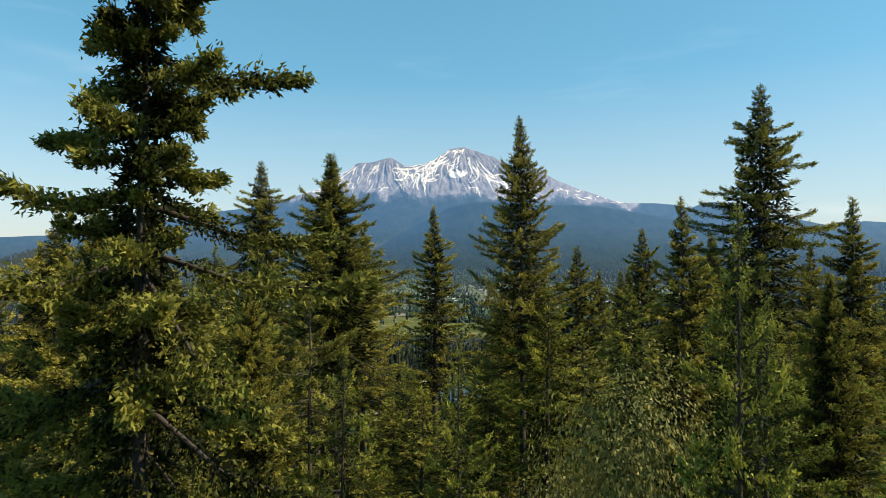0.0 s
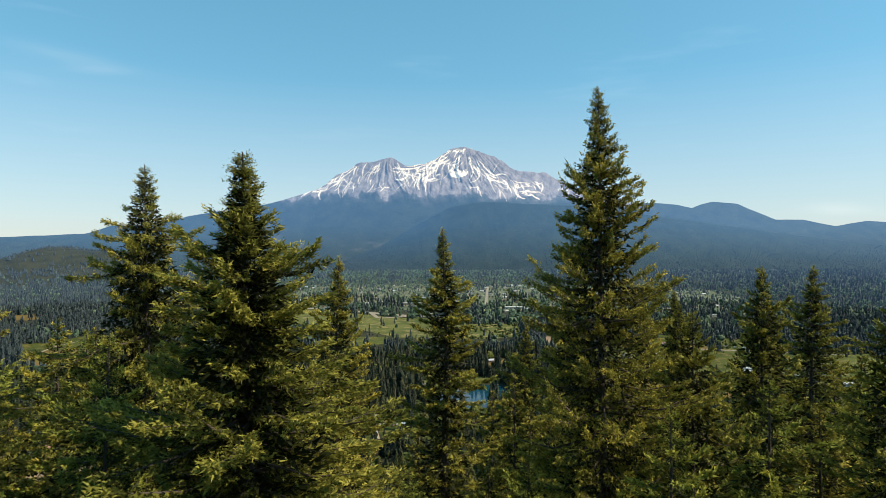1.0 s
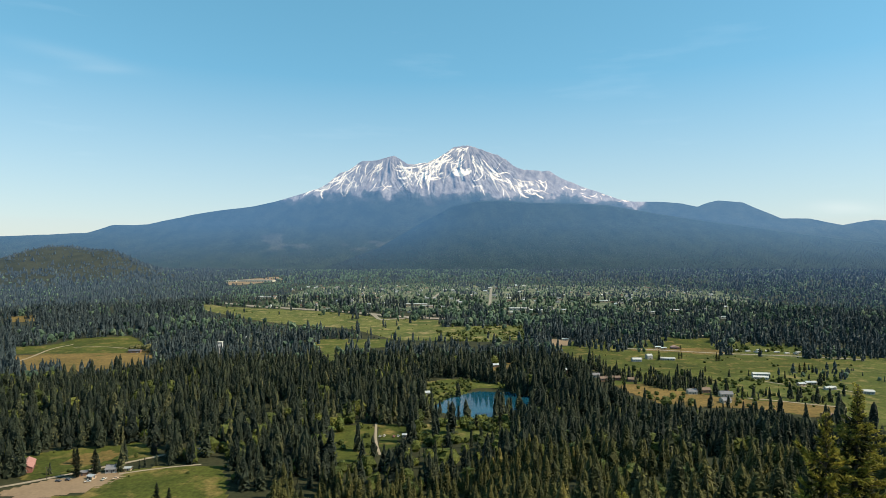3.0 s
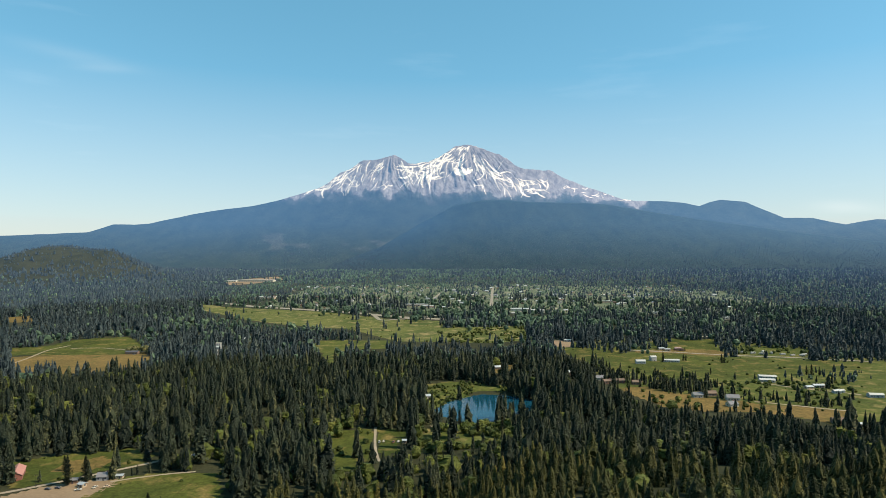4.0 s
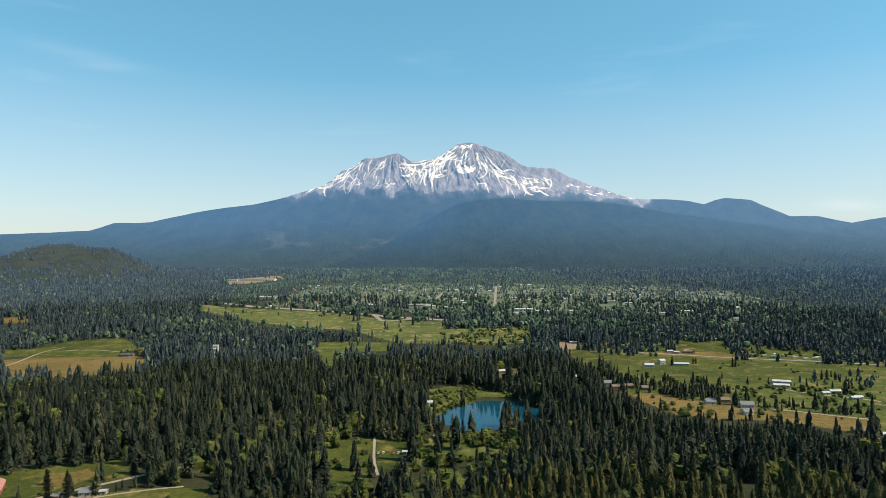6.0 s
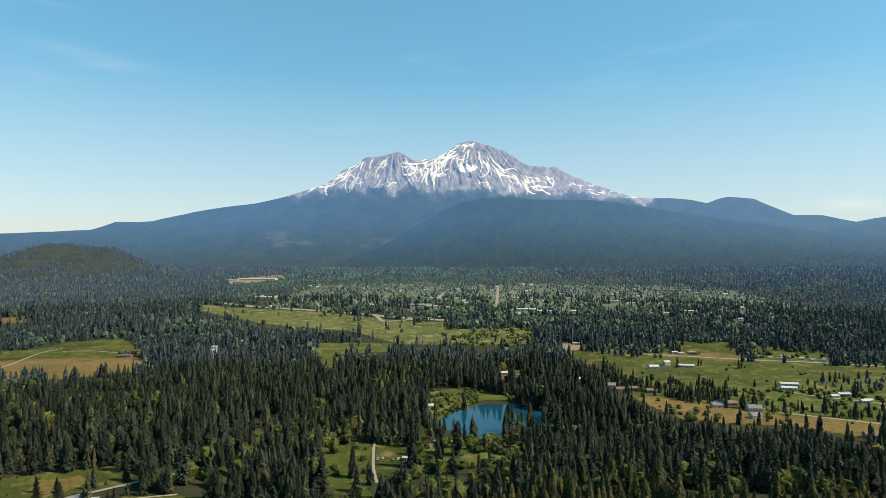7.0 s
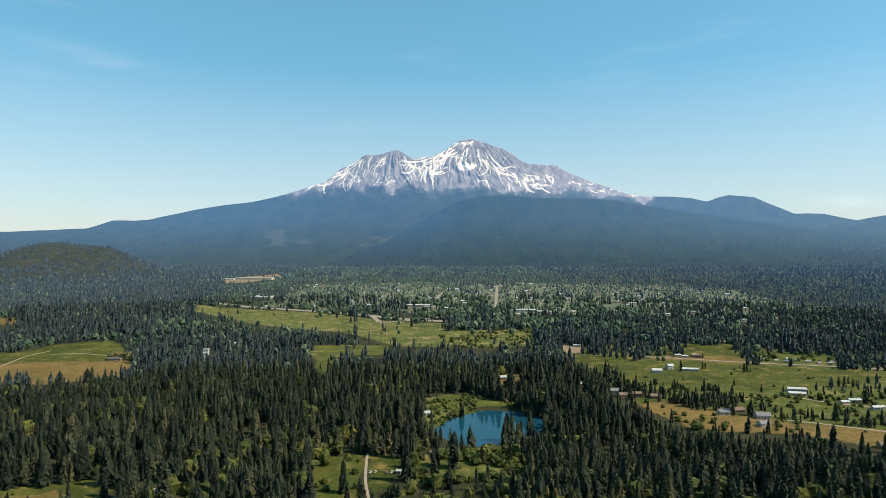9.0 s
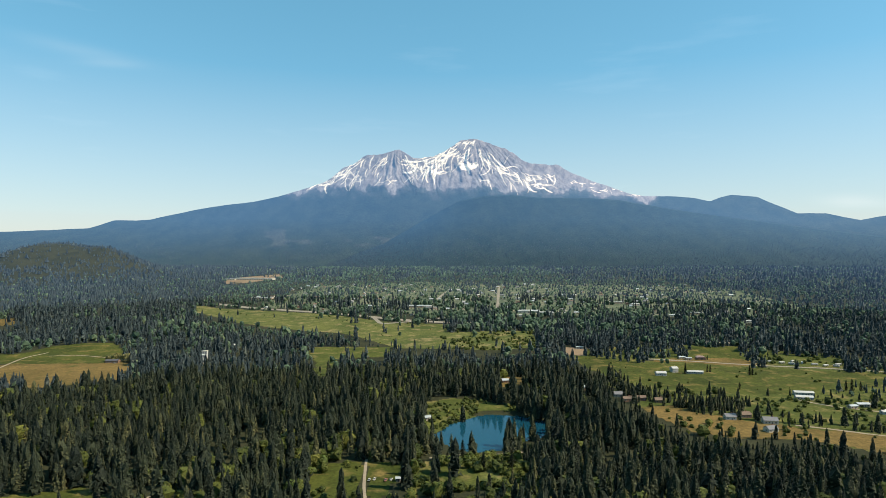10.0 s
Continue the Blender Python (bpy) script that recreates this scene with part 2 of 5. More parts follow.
def fbm(x, y, seed=0, octaves=4):
    s, a, t = 0.0, 0.5, 0.0
    for k in range(octaves):
        s, t = s + a * vnoise(x * 2 ** k, y * 2 ** k, seed + 17 * k), t + a
        a *= 0.5
    return s / t


def step(a, b, x):
    t = np.clip((x - a) / (b - a), 0, 1)
    return t * t * (3 - 2 * t)


def height(x, y):
    """The land: a wooded spur under the start, the flat valley with the lake, a slow rise to the far slopes."""
    x, y = np.asarray(x, float), np.asarray(y, float)
    r = np.hypot(x, y)
    valley = np.interp(y, (0, 1100, 1600, 2000, 2700, 3330, 3600, 5200), (0, 2, 27, 45, 65, 84, 55, -60))
    valley = valley + 3.0 * step(250, 900, r) * (fbm(x / 160, y / 160, 5, 3) - 0.5)
    left = np.interp(y, (-900, -400, -60, 0, 30, 45, 60, 380, 430), (2, 105, 140, 146, 145, 140, 132, -1, -6))
    right = np.interp(y, (-900, -400, -60, 0, 30, 80, 200, 324, 444, 600, 680), (2, 105, 140, 146, 146, 139, 90, 50, 30, 0, -6))
    s = step(-25, 70, x)
    hill = left * (1 - s) + right * s - 60 * step(200, 700, np.abs(x)) - 6 + 4 * (fbm(x / 40, y / 40, 9, 3) - 0.5) + 6
    d = np.hypot((x + 1745) / 285, (y - 2790) / 330) * (1 + 0.22 * (fbm(x / 120, y / 120, 12, 3) - 0.5))
    knoll = 138 * np.exp(-d ** 2.0) + 62 * np.exp(-((x + 1455) / 125) ** 2 - ((y - 2750) / 180) ** 2)
    lake = step(1.25, 0.9, np.hypot((x - 60) / 70, (y - 728) / 70))
    k = 6.0
    top = np.maximum(valley, hill) + np.log1p(np.exp(-np.abs(valley - hill) / k)) * k
    return top + knoll - 4.0 * lake


def grid_mesh(name, xs, ys, zs, mat, attrs=None):
    """A sheet of quads over 2D arrays of places."""
    ny, nx = xs.shape
    me = bpy.data.meshes.new(name)
    idx = np.arange(nx * ny).reshape(ny, nx)
    q = np.stack([idx[:-1, :-1], idx[:-1, 1:], idx[1:, 1:], idx[1:, :-1]], -1).reshape(-1, 4)
    fill(me, np.stack([xs, ys, zs], -1).reshape(-1, 3), q, attrs)
    me.materials.append(mat)
    return new(name, me)


def fill(me, co, faces, attrs=None, smooth=True):
    """Vertices and equal-sided faces from arrays, with attributes by vertex."""
    n, k = faces.shape
    me.vertices.add(len(co))
    me.vertices.foreach_set("co", np.asarray(co, np.float32).ravel())
    me.loops.add(n * k)
    me.loops.foreach_set("vertex_index", faces.astype(np.int32).ravel())
    me.polygons.add(n)
    me.polygons.foreach_set("loop_start", np.arange(0, n * k, k, dtype=np.int32))
    me.polygons.foreach_set("use_smooth", np.full(n, smooth))
    for key, v in (attrs or {}).items():
        me.attributes.new(key, "FLOAT", "POINT").data.foreach_set("value", np.asarray(v, np.float32).ravel())
    me.update(calc_edges=True)
    me.validate()


def haze_at(r):
    """How much haze is painted on at the distance r."""
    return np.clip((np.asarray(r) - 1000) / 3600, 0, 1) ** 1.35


def build_ground():
    rad = np.concatenate([np.arange(0, 700, 7.0), np.arange(700, 2000, 22.0), np.arange(2000, 4901, 80.0)])
    az = np.concatenate([np.linspace(-45, 45, 241), np.linspace(48, 312, 67), [315]])
    a, r = np.meshgrid(np.radians(az), rad)
    x, y = r * np.sin(a), r * np.cos(a)
    return tagged(grid_mesh("ground", x, y, height(x, y), FLOOR_DUFF, {"air": haze_at(r)}), "brown-green forest floor sloping down to a flat valley", "ground", kind="structure")


build_ground()

# Skylines as slopes from a mid-flight eye, fitted to the camera's view: across, and up.
EYE = Vector((1.0, 80.0, 176.0))
SKY_U = (-0.95, -0.74, -0.64, -0.60, -0.588, -0.566, -0.547, -0.51, -0.486, -0.453, -0.405, -0.363, -0.315, -0.278, -0.249, -0.226, -0.202, -0.188, -0.174, -0.150, -0.127, -0.105, -0.089, -0.074, -0.065, -0.051, -0.037, -0.018, -0.004, 0.015, 0.029, 0.046, 0.062, 0.081, 0.100, 0.114, 0.128, 0.143, 0.166, 0.190, 0.213, 0.242, 0.270, 0.303, 0.331, 0.374, 0.412, 0.438, 0.456, 0.474, 0.516, 0.544, 0.582, 0.629, 0.657, 0.686, 0.714, 0.740, 0.95)
SKY_V = (0.027, 0.029, 0.033, 0.035, 0.0355, 0.042, 0.0487, 0.048, 0.0498, 0.0572, 0.0668, 0.0735, 0.079, 0.087, 0.095, 0.102, 0.110, 0.118, 0.130, 0.144, 0.157, 0.158, 0.161, 0.165, 0.160, 0.153, 0.150, 0.154, 0.161, 0.173, 0.180, 0.182, 0.180, 0.173, 0.167, 0.162, 0.150, 0.143, 0.140, 0.138, 0.127, 0.114, 0.105, 0.093, 0.088, 0.088, 0.0855, 0.0795, 0.0865, 0.0905, 0.087, 0.075, 0.060, 0.060, 0.054, 0.049, 0.054, 0.058, 0.045)
MID_U = (-0.95, -0.80, -0.70, -0.62, -0.58, -0.53, -0.48, -0.40, -0.30, -0.20, -0.10, -0.039, 0.024, 0.067, 0.111, 0.156, 0.245, 0.289, 0.374, 0.45, 0.52, 0.60, 0.70, 0.80, 0.95)
MID_V = (-0.033, -0.033, -0.033, -0.033, -0.033, -0.033, -0.033, -0.033, -0.033, -0.026, 0.010, 0.046, 0.080, 0.089, 0.0905, 0.086, 0.085, 0.082, 0.067, 0.056, 0.047, 0.036, 0.024, 0.014, 0.0)


# fans of snow streaks: centre and half-spread across and up, run across and up, how many, length, width
SNOW_WEST = (
    (-0.195, 0.014, 0.112, 0.004, -0.85, -0.50, 9, 0.022, 0.0022), (-0.165, 0.014, 0.131, 0.005, -0.80, -0.60, 10, 0.024, 0.0022),
    (-0.137, 0.014, 0.147, 0.004, -0.75, -0.65, 9, 0.022, 0.0022), (-0.105, 0.018, 0.150, 0.007, -0.60, -0.80, 8, 0.020, 0.0017),
    (-0.120, 0.030, 0.128, 0.008, -0.50, -0.80, 9, 0.022, 0.0015), (-0.155, 0.030, 0.117, 0.006, -0.80, -0.50, 9, 0.016, 0.0014),
    (-0.068, 0.012, 0.150, 0.006, 0.70, -0.70, 7, 0.024, 0.0026), (-0.045, 0.014, 0.141, 0.006, -0.30, -0.60, 7, 0.018, 0.0034),
    (-0.070, 0.030, 0.118, 0.004, -0.60, -0.60, 7, 0.012, 0.0014))
SNOW_EAST = (
    (-0.012, 0.018, 0.150, 0.007, -0.80, -0.55, 11, 0.034, 0.0030), (0.015, 0.014, 0.162, 0.007, -0.72, -0.70, 13, 0.034, 0.0028),
    (-0.010, 0.020, 0.133, 0.005, -0.80, -0.35, 10, 0.020, 0.0026), (0.040, 0.014, 0.178, 0.002, -0.90, -0.30, 8, 0.014, 0.0026),
    (0.045, 0.010, 0.163, 0.010, -0.50, -0.85, 8, 0.030, 0.0022), (0.048, 0.008, 0.142, 0.003, -0.80, -0.50, 5, 0.018, 0.0052))
SNOW_FLANK = (
    (0.065, 0.010, 0.162, 0.009, 0.55, -0.80, 8, 0.034, 0.0020), (0.085, 0.012, 0.140, 0.006, 0.80, -0.60, 8, 0.030, 0.0021),
    (0.115, 0.020, 0.122, 0.006, 0.85, -0.50, 9, 0.026, 0.0021), (0.160, 0.026, 0.121, 0.004, 0.70, -0.55, 12, 0.012, 0.0022),
    (0.158, 0.016, 0.105, 0.004, 0.90, -0.35, 9, 0.014, 0.0020), (0.225, 0.020, 0.113, 0.004, 0.90, -0.40, 5, 0.012, 0.0015),
    (0.270, 0.030, 0.100, 0.004, 0.95, -0.30, 9, 0.013, 0.0016), (0.320, 0.020, 0.090, 0.002, 0.95, -0.30, 6, 0.012, 0.0015),
    (0.090, 0.040, 0.112, 0.006, 0.30, -0.90, 6, 0.014, 0.0013))


def snow_streaks(U, V):
    """Where snow is left: long bent streaks laid out to fit the camera's view, each tapering at both ends."""
    g = np.random.default_rng(19)
    out = np.zeros_like(U)
    for cu, du, cv, dv, ru, rv, count, length, width in SNOW_WEST + SNOW_EAST + SNOW_FLANK:
        for _ in range(int(count * 1.25)):
            u, v = cu + du * g.uniform(-1, 1), cv + dv * g.uniform(-1, 1)
            a = math.atan2(rv, ru) + g.normal(0, 0.22)
            full, w0, turn = length * g.uniform(0.35, 1.5), 0.34 * width * g.uniform(0.3, 1.7), g.normal(0, 0.10)
            for k in range(9):
                u2, v2 = u + full / 9 * math.cos(a), v + full / 9 * math.sin(a)
                w = w0 * (0.35 + 0.65 * math.sin(math.pi * (k + 0.5) / 9)) * g.uniform(0.6, 1.3)
                near = (np.abs(U - (u + u2) / 2) < full / 9 + 3 * w) & (np.abs(V - (v + v2) / 2) < full / 9 + 3 * w)
                pu, pv = U[near] - u, V[near] - v
                t = np.clip((pu * (u2 - u) + pv * (v2 - v)) / (full / 9) ** 2, 0, 1)
                d = np.hypot(pu - t * (u2 - u), pv - t * (v2 - v))
                out[near] = np.maximum(out[near], np.clip((w - d) / 0.0008 + 0.45, 0, 1))
                u, v, a = u2, v2, a + turn + g.normal(0, 0.22)
    return out


def slope_haze(v):
    """The slopes draw back as they rise, so more haze is painted on their upper parts, a little less on top."""
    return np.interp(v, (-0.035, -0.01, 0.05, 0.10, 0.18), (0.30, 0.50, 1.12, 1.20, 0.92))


SLOPES = {}


def ridge_sheet(name, us, vs, r_foot, r_top, v_foot, power, rows, cols, mat, relief, snowy):
    """A mountainside from its foot up to its skyline and a little down behind it."""
    u = np.interp(np.linspace(0, 1, cols), (0, 0.2, 0.8, 1), (-0.93, -0.27, 0.36, 0.93)) if snowy else np.linspace(-0.93, 0.93, cols)
    crest = np.interp(u, us, vs)
    crest = crest + 0.0022 * (fbm(u * 60, u * 0 + 3, 3, 4) - 0.5) * (0.4 + 2.6 * snowy * step(0.26, 0.16, np.abs(u - 0.02)))
    s = np.linspace(0, 1, rows) ** (0.62 if snowy else 1.0)
    S, U = np.meshgrid(s, u, indexing="ij")
    V = v_foot + (crest[None] - v_foot) * S
    soft = np.exp(-((u[:, None] - u[None]) / 0.11) ** 2)
    soft = (soft @ crest) / soft.sum(1)
    rise = np.clip((V - v_foot) / np.maximum(soft[None] - v_foot, 0.004), 0, 1.45)
    D = r_foot + (r_top - r_foot) * rise ** (1 / power) / 1.12
    # ribs and gullies run down from the two summits
    a1 = np.arctan2(U - 0.046, 0.215 - V)
    a2 = np.arctan2(U + 0.078, 0.200 - V)
    w = step(-0.045, 0.0, U)
    ang, run = a1 * w + a2 * (1 - w), V
    warp = 0.35 * (fbm(U * 18, V * 20, 29, 3) - 0.5)
    ribs = 0.6 * np.abs(2 * fbm((ang + warp) * 5, run * 14, 31, 3) - 1) + 0.4 * np.abs(2 * fbm((ang + warp) * 13, run * 26, 37, 3) - 1)
    small = fbm(U * 70, V * 90, 41, 4)
    high = step(0.075, 0.14, V) if snowy else 0.12
    D = D - relief * high * S * (1 - S ** 8) * (ribs * 2.2 - 0.5) - relief * 0.9 * (0.02 + 0.98 * high) * (small - 0.5) * (1 - S ** 8)
    bare = snow = np.zeros_like(V)
    if snowy:
        base = np.interp(U, (-0.5, -0.30, -0.25, -0.19, 0.10, 0.20, 0.34, 0.37, 0.5), (0.2, 0.110, 0.092, 0.104, 0.098, 0.098, 0.080, 0.12, 0.13))
        tree_line = base + 0.026 * (fbm(U * 36, V * 30, 51, 4) - 0.5) + 0.020 * (fbm(U * 120, V * 120, 52, 3) - 0.5)
        bare = 0.2 * step(-0.016, 0.0, V - tree_line) + 0.8 * step(-0.002, 0.005, V - tree_line)
        snow = snow_streaks(U, V) * step(0.074, 0.086, V + 0.012 * (small - 0.5))
        # old clearings low on the near flank
        bare = np.maximum(bare, 0.13 * step(0.56, 0.66, fbm(U * 22, V * 70, 73, 3)) * step(0.16, 0.10, np.abs(U + 0.18)) * step(0.018, 0.010, np.abs(V - 0.020)))
    x, y, z = EYE.x + U * D, EYE.y + D, EYE.z + V * D
    SLOPES[name] = (x, y, z, V)
    # the back falls away
    x, y, z = (np.vstack([p, p[-1:] + q]) for p, q in ((x, u[None] * 90), (y, 90.0), (z, -160.0)))
    bare, snow, air = (np.vstack([p, p[-1:]]) for p in (bare, snow, np.hypot(x, y)[:-1]))
    # extra haze painted on the foothill's left flank, to soften its edge
    return grid_mesh(name, x, y, z, mat, {"bare": bare, "snow": snow, "air": haze_at(air) * slope_haze(np.vstack([V, V[-1:]])) * (1.0 if snowy else 1 + 0.26 * step(0.07, -0.08, U[0]))})


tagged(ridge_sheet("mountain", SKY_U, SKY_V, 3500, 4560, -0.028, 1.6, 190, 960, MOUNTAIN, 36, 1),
       "twin-peaked volcano with snow streaks on grey rock above hazy blue forest", "mountain", kind="structure")
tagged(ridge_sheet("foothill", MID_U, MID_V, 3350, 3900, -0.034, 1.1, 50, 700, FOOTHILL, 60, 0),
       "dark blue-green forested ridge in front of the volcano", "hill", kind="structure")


def build_far_ring():
    """Low wooded hills that close the land behind and beside the view."""
    az = np.radians(np.linspace(42, 318, 240))
    rows = np.linspace(0, 1, 8)
    R, A = np.meshgrid(rows, az, indexing="ij")
    r = 4300 + 500 * R
    z = 80 + (150 + 260 * fbm(A * 9, A * 0, 71, 4)) * np.sin(R * np.pi / 2) ** 1.5
    return tagged(grid_mesh("backdrop", r * np.sin(A), r * np.cos(A), z, FOOTHILL, {"air": haze_at(r)}), "low wooded hills round the valley", "hill", kind="structure")


build_far_ring()

# ---- meadows, lake and roads of the valley ----
FIELD_WEST_GREEN = ((-721, 1063), (-770, 1126), (-712, 1153), (-703, 1206), (-663, 1233), (-608, 1238), (-556, 1174), (-519, 1115), (-542, 1077), (-620, 1071), (-678, 1065))
FIELD_WEST_DRY = ((-608, 916), (-708, 1045), (-678, 1065), (-620, 1071), (-542, 1077), (-513, 1106), (-470, 1029), (-447, 959), (-522, 910))
FARM_MEADOW = ((-335, 520), (-348, 548), (-338, 562), (-300, 574), (-266, 584), (-238, 562), (-242, 540), (-262, 527), (-290, 508), (-312, 492))
FARM_BARE = ((-306, 528), (-302, 550), (-282, 560), (-268, 548), (-274, 528))
FARM_YARD = ((-318, 474), (-300, 488), (-278, 503), (-262, 511), (-243, 508), (-239, 497), (-250, 472), (-287, 458))
FARM_PASTURE = ((-243, 512), (-216, 521), (-170, 523), (-154, 484), (-140, 434), (-216, 405), (-295, 413), (-331, 459), (-286, 462), (-249, 467))
PATH_MEADOW_WEST = ((-94, 528), (-98, 572), (-101, 613), (-97, 629), (-65, 639), (-51, 528))
PATH_MEADOW_EAST = ((-61, 637), (-26, 629), (-25, 604), (-38, 588), (-36, 569), (-49, 550))
SHORE_MEADOW = ((33, 624), (53, 632), (50, 594), (33, 578))
MARSH = ((-18, 836), (15, 852), (49, 842), (84, 818), (87, 803), (68, 793), (51, 792), (32, 777), (14, 758), (2, 734), (-7, 726), (-16, 764))
LAKE = ((-6, 721), (2, 735), (14, 760), (33, 779), (51, 794), (68, 795), (87, 793), (103, 777), (115, 761), (110, 733), (94, 709), (75, 698), (54, 674), (33, 663), (12, 663), (-3, 671))
CENTRAL_MEADOW = ((-667, 1739), (-579, 1667), (-396, 1611), (-246, 1555), (-114, 1451), (5, 1431), (11, 1303), (-12, 1189), (-81, 1187), (-135, 1258), (-207, 1331), (-281, 1355), (-347, 1383), (-452, 1447), (-602, 1599))
CENTRAL_SCRUB = ((-6, 1335), (80, 1347), (186, 1355), (168, 1196), (99, 1173), (-25, 1186))
STRIP_MEADOW = ((-248, 1198), (-194, 1197), (-92, 1196), (-83, 1123), (-131, 1113), (-170, 1096), (-159, 972), (-178, 980), (-209, 1106))
EAST_MEADOW = ((212, 1139), (254, 1116), (316, 1074), (398, 1077), (458, 1051), (532, 1028), (669, 982), (632, 935), (534, 915), (447, 881), (382, 880), (322, 891), (265, 941), (220, 1015))
EAST_UPPER_MEADOW = ((445, 1206), (530, 1207), (491, 1120), (412, 1121))
EAST_DRY = ((347, 1111), (412, 1121), (491, 1120), (501, 1074), (460, 1056), (400, 1082), (339, 1089))
HOUSE_LOTS = ((225, 812), (265, 819), (274, 799), (318, 765), (374, 736), (411, 721), (455, 705), (406, 641), (382, 678), (343, 702), (293, 701), (256, 719), (240, 750), (232, 780))
EAST_LAWN = ((379, 874), (433, 857), (490, 849), (548, 825), (484, 742), (403, 754), (379, 775), (356, 803))
MILL_YARD = ((-853, 2459), (-839, 2643), (-737, 2807), (-662, 2603), (-732, 2387), (-801, 2327))
FIELD_FAR_WEST = ((-1034, 1487), (-987, 1511), (-922, 1423), (-977, 1411))
FARM_EAST_SHORE = ((80, 963), (118, 974), (113, 922), (79, 909))
DIRT_LOT = ((213, 1197), (259, 1200), (243, 1132), (205, 1130))
CAMP_CLEARING = ((531, 1142), (656, 1112), (620, 1050), (501, 1074))
FARM_ROAD = ((-345, 470), (-312, 487), (-290, 503), (-274, 515), (-259, 527), (-244, 536), (-228, 552), (-205, 566))
PASTURE_TRACK = ((-246, 505), (-223, 516), (-190, 524))
MEADOW_PATH = ((-62, 641), (-59, 606), (-55, 571), (-49, 546))
LAKE_ROAD = ((-8, 644), (32, 658), (86, 674), (126, 691))
FIELD_TRACK = ((-665, 989), (-670, 1030), (-691, 1111), (-675, 1155))
FIELD_TRACK_EAST = ((-658, 1129), (-616, 1139), (-547, 1119))
HIGHWAY = ((-617, 1747), (-503, 1679), (-404, 1639), (-309, 1599), (-220, 1563), (-119, 1503), (-79, 1483), (24, 1451), (123, 1435))
RAMP = ((-160, 1523), (-135, 1435), (-52, 1475), (12, 1523), (68, 1595))
VALLEY_ROAD = ((337, 1111), (406, 1096), (491, 1065), (582, 1038), (681, 998))
MAIN_STREET = ((140, 1667), (156, 1831), (172, 1995), (196, 2239))
TOWN_STREET = ((-19, 1831), (-3, 1939), (15, 2051))
TOWN_AVENUE = ((162, 1563), (248, 1591), (314, 1639))
EAST_ROAD = ((451, 1286), (491, 1252), (545, 1231))
LOT_ROAD = ((365, 746), (396, 733), (420, 718), (455, 705))
LAWN_ROAD = ((426, 857), (448, 825), (500, 796), (514, 781))


def inside(poly, x, y):
    """Which of the places lie within a polygon."""
    hit = np.zeros(np.shape(x), bool)
    for (x0, y0), (x1, y1) in zip(poly, poly[1:] + poly[:1]):
        if y0 != y1:
            hit ^= ((y0 > y) != (y1 > y)) & (x < (x1 - x0) * (y - y0) / (y1 - y0) + x0)
    return hit


def patch(name, poly, mat, label, category, cell=4.0, lift=0.3, ragged=9.0, level=None):
    """A patch of ground cover that follows the land, with a ragged edge."""
    (x0, y0), (x1, y1) = np.min(poly, 0), np.max(poly, 0)
    cell = max(cell, (x1 - x0 + y1 - y0) / 220)
    xs, ys = np.arange(x0 - 12, x1 + 12, cell), np.arange(y0 - 12, y1 + 12, cell)
    X, Y = np.meshgrid(xs, ys)
    cx, cy = (X[:-1, :-1] + X[1:, 1:]) / 2, (Y[:-1, :-1] + Y[1:, 1:]) / 2
    wx, wy = cx + ragged * (fbm(cx / 25, cy / 25, 3, 3) - 0.5), cy + ragged * (fbm(cx / 25, cy / 25, 8, 3) - 0.5)
    keep = inside(poly, wx, wy)
    Z = height(X, Y) + lift if level is None else np.full(X.shape, level)
    idx = np.arange(X.size).reshape(X.shape)
    q = np.stack([idx[:-1, :-1], idx[:-1, 1:], idx[1:, 1:], idx[1:, :-1]], -1)[keep]
    used, inv = np.unique(q, return_inverse=True)
    me = bpy.data.meshes.new(name)
    fill(me, np.stack([X, Y, Z], -1).reshape(-1, 3)[used], inv.reshape(-1, 4))
    me.materials.append(mat)
    return tagged(new(name, me), label, category, kind="structure")


def road(name, line, width, mat, label, lift=0.45):
    """A ribbon along a line, draped on the land."""
    pts = np.array(line, float)
    run = np.concatenate([[0], np.cumsum(np.hypot(*np.diff(pts, axis=0).T))])
    s = np.linspace(0, run[-1], max(8, int(run[-1] / 8)))
    c = np.stack([np.interp(s, run, pts[:, 0]), np.interp(s, run, pts[:, 1])], -1)
    k = np.ones(5) / 5
    for n in (0, 1):
        c[2:-2, n] = np.convolve(c[:, n], k, "valid")
    d = np.gradient(c, axis=0)
    d /= np.hypot(*d.T)[:, None]
    side = np.stack([-d[:, 1], d[:, 0]], -1)
    w = np.array([-0.5, -0.25, 0, 0.25, 0.5]) * width
    P = c[None] + side[None] * w[:, None, None] * (1 + 0.15 * (fbm(s / 9, s * 0, 4, 2) - 0.5))[None, :, None]
    ob = grid_mesh(name, P[..., 0], P[..., 1], height(P[..., 0], P[..., 1]) + lift, mat)
    return tagged(ob, label, "road", kind="structure")


SHRUB_BELT = ((-20, 632), (60, 650), (75, 610), (45, 572), (-20, 566))
EAST_EDGE_LAWN = ((455, 705), (406, 641), (470, 590), (650, 800), (720, 990), (669, 982), (632, 935), (548, 825), (484, 742))
EAST_GROUND = ((205, 1140), (330, 1215), (560, 1215), (720, 1090), (720, 900), (640, 760), (560, 700), (440, 640), (380, 680), (230, 800), (215, 900), (240, 1000))
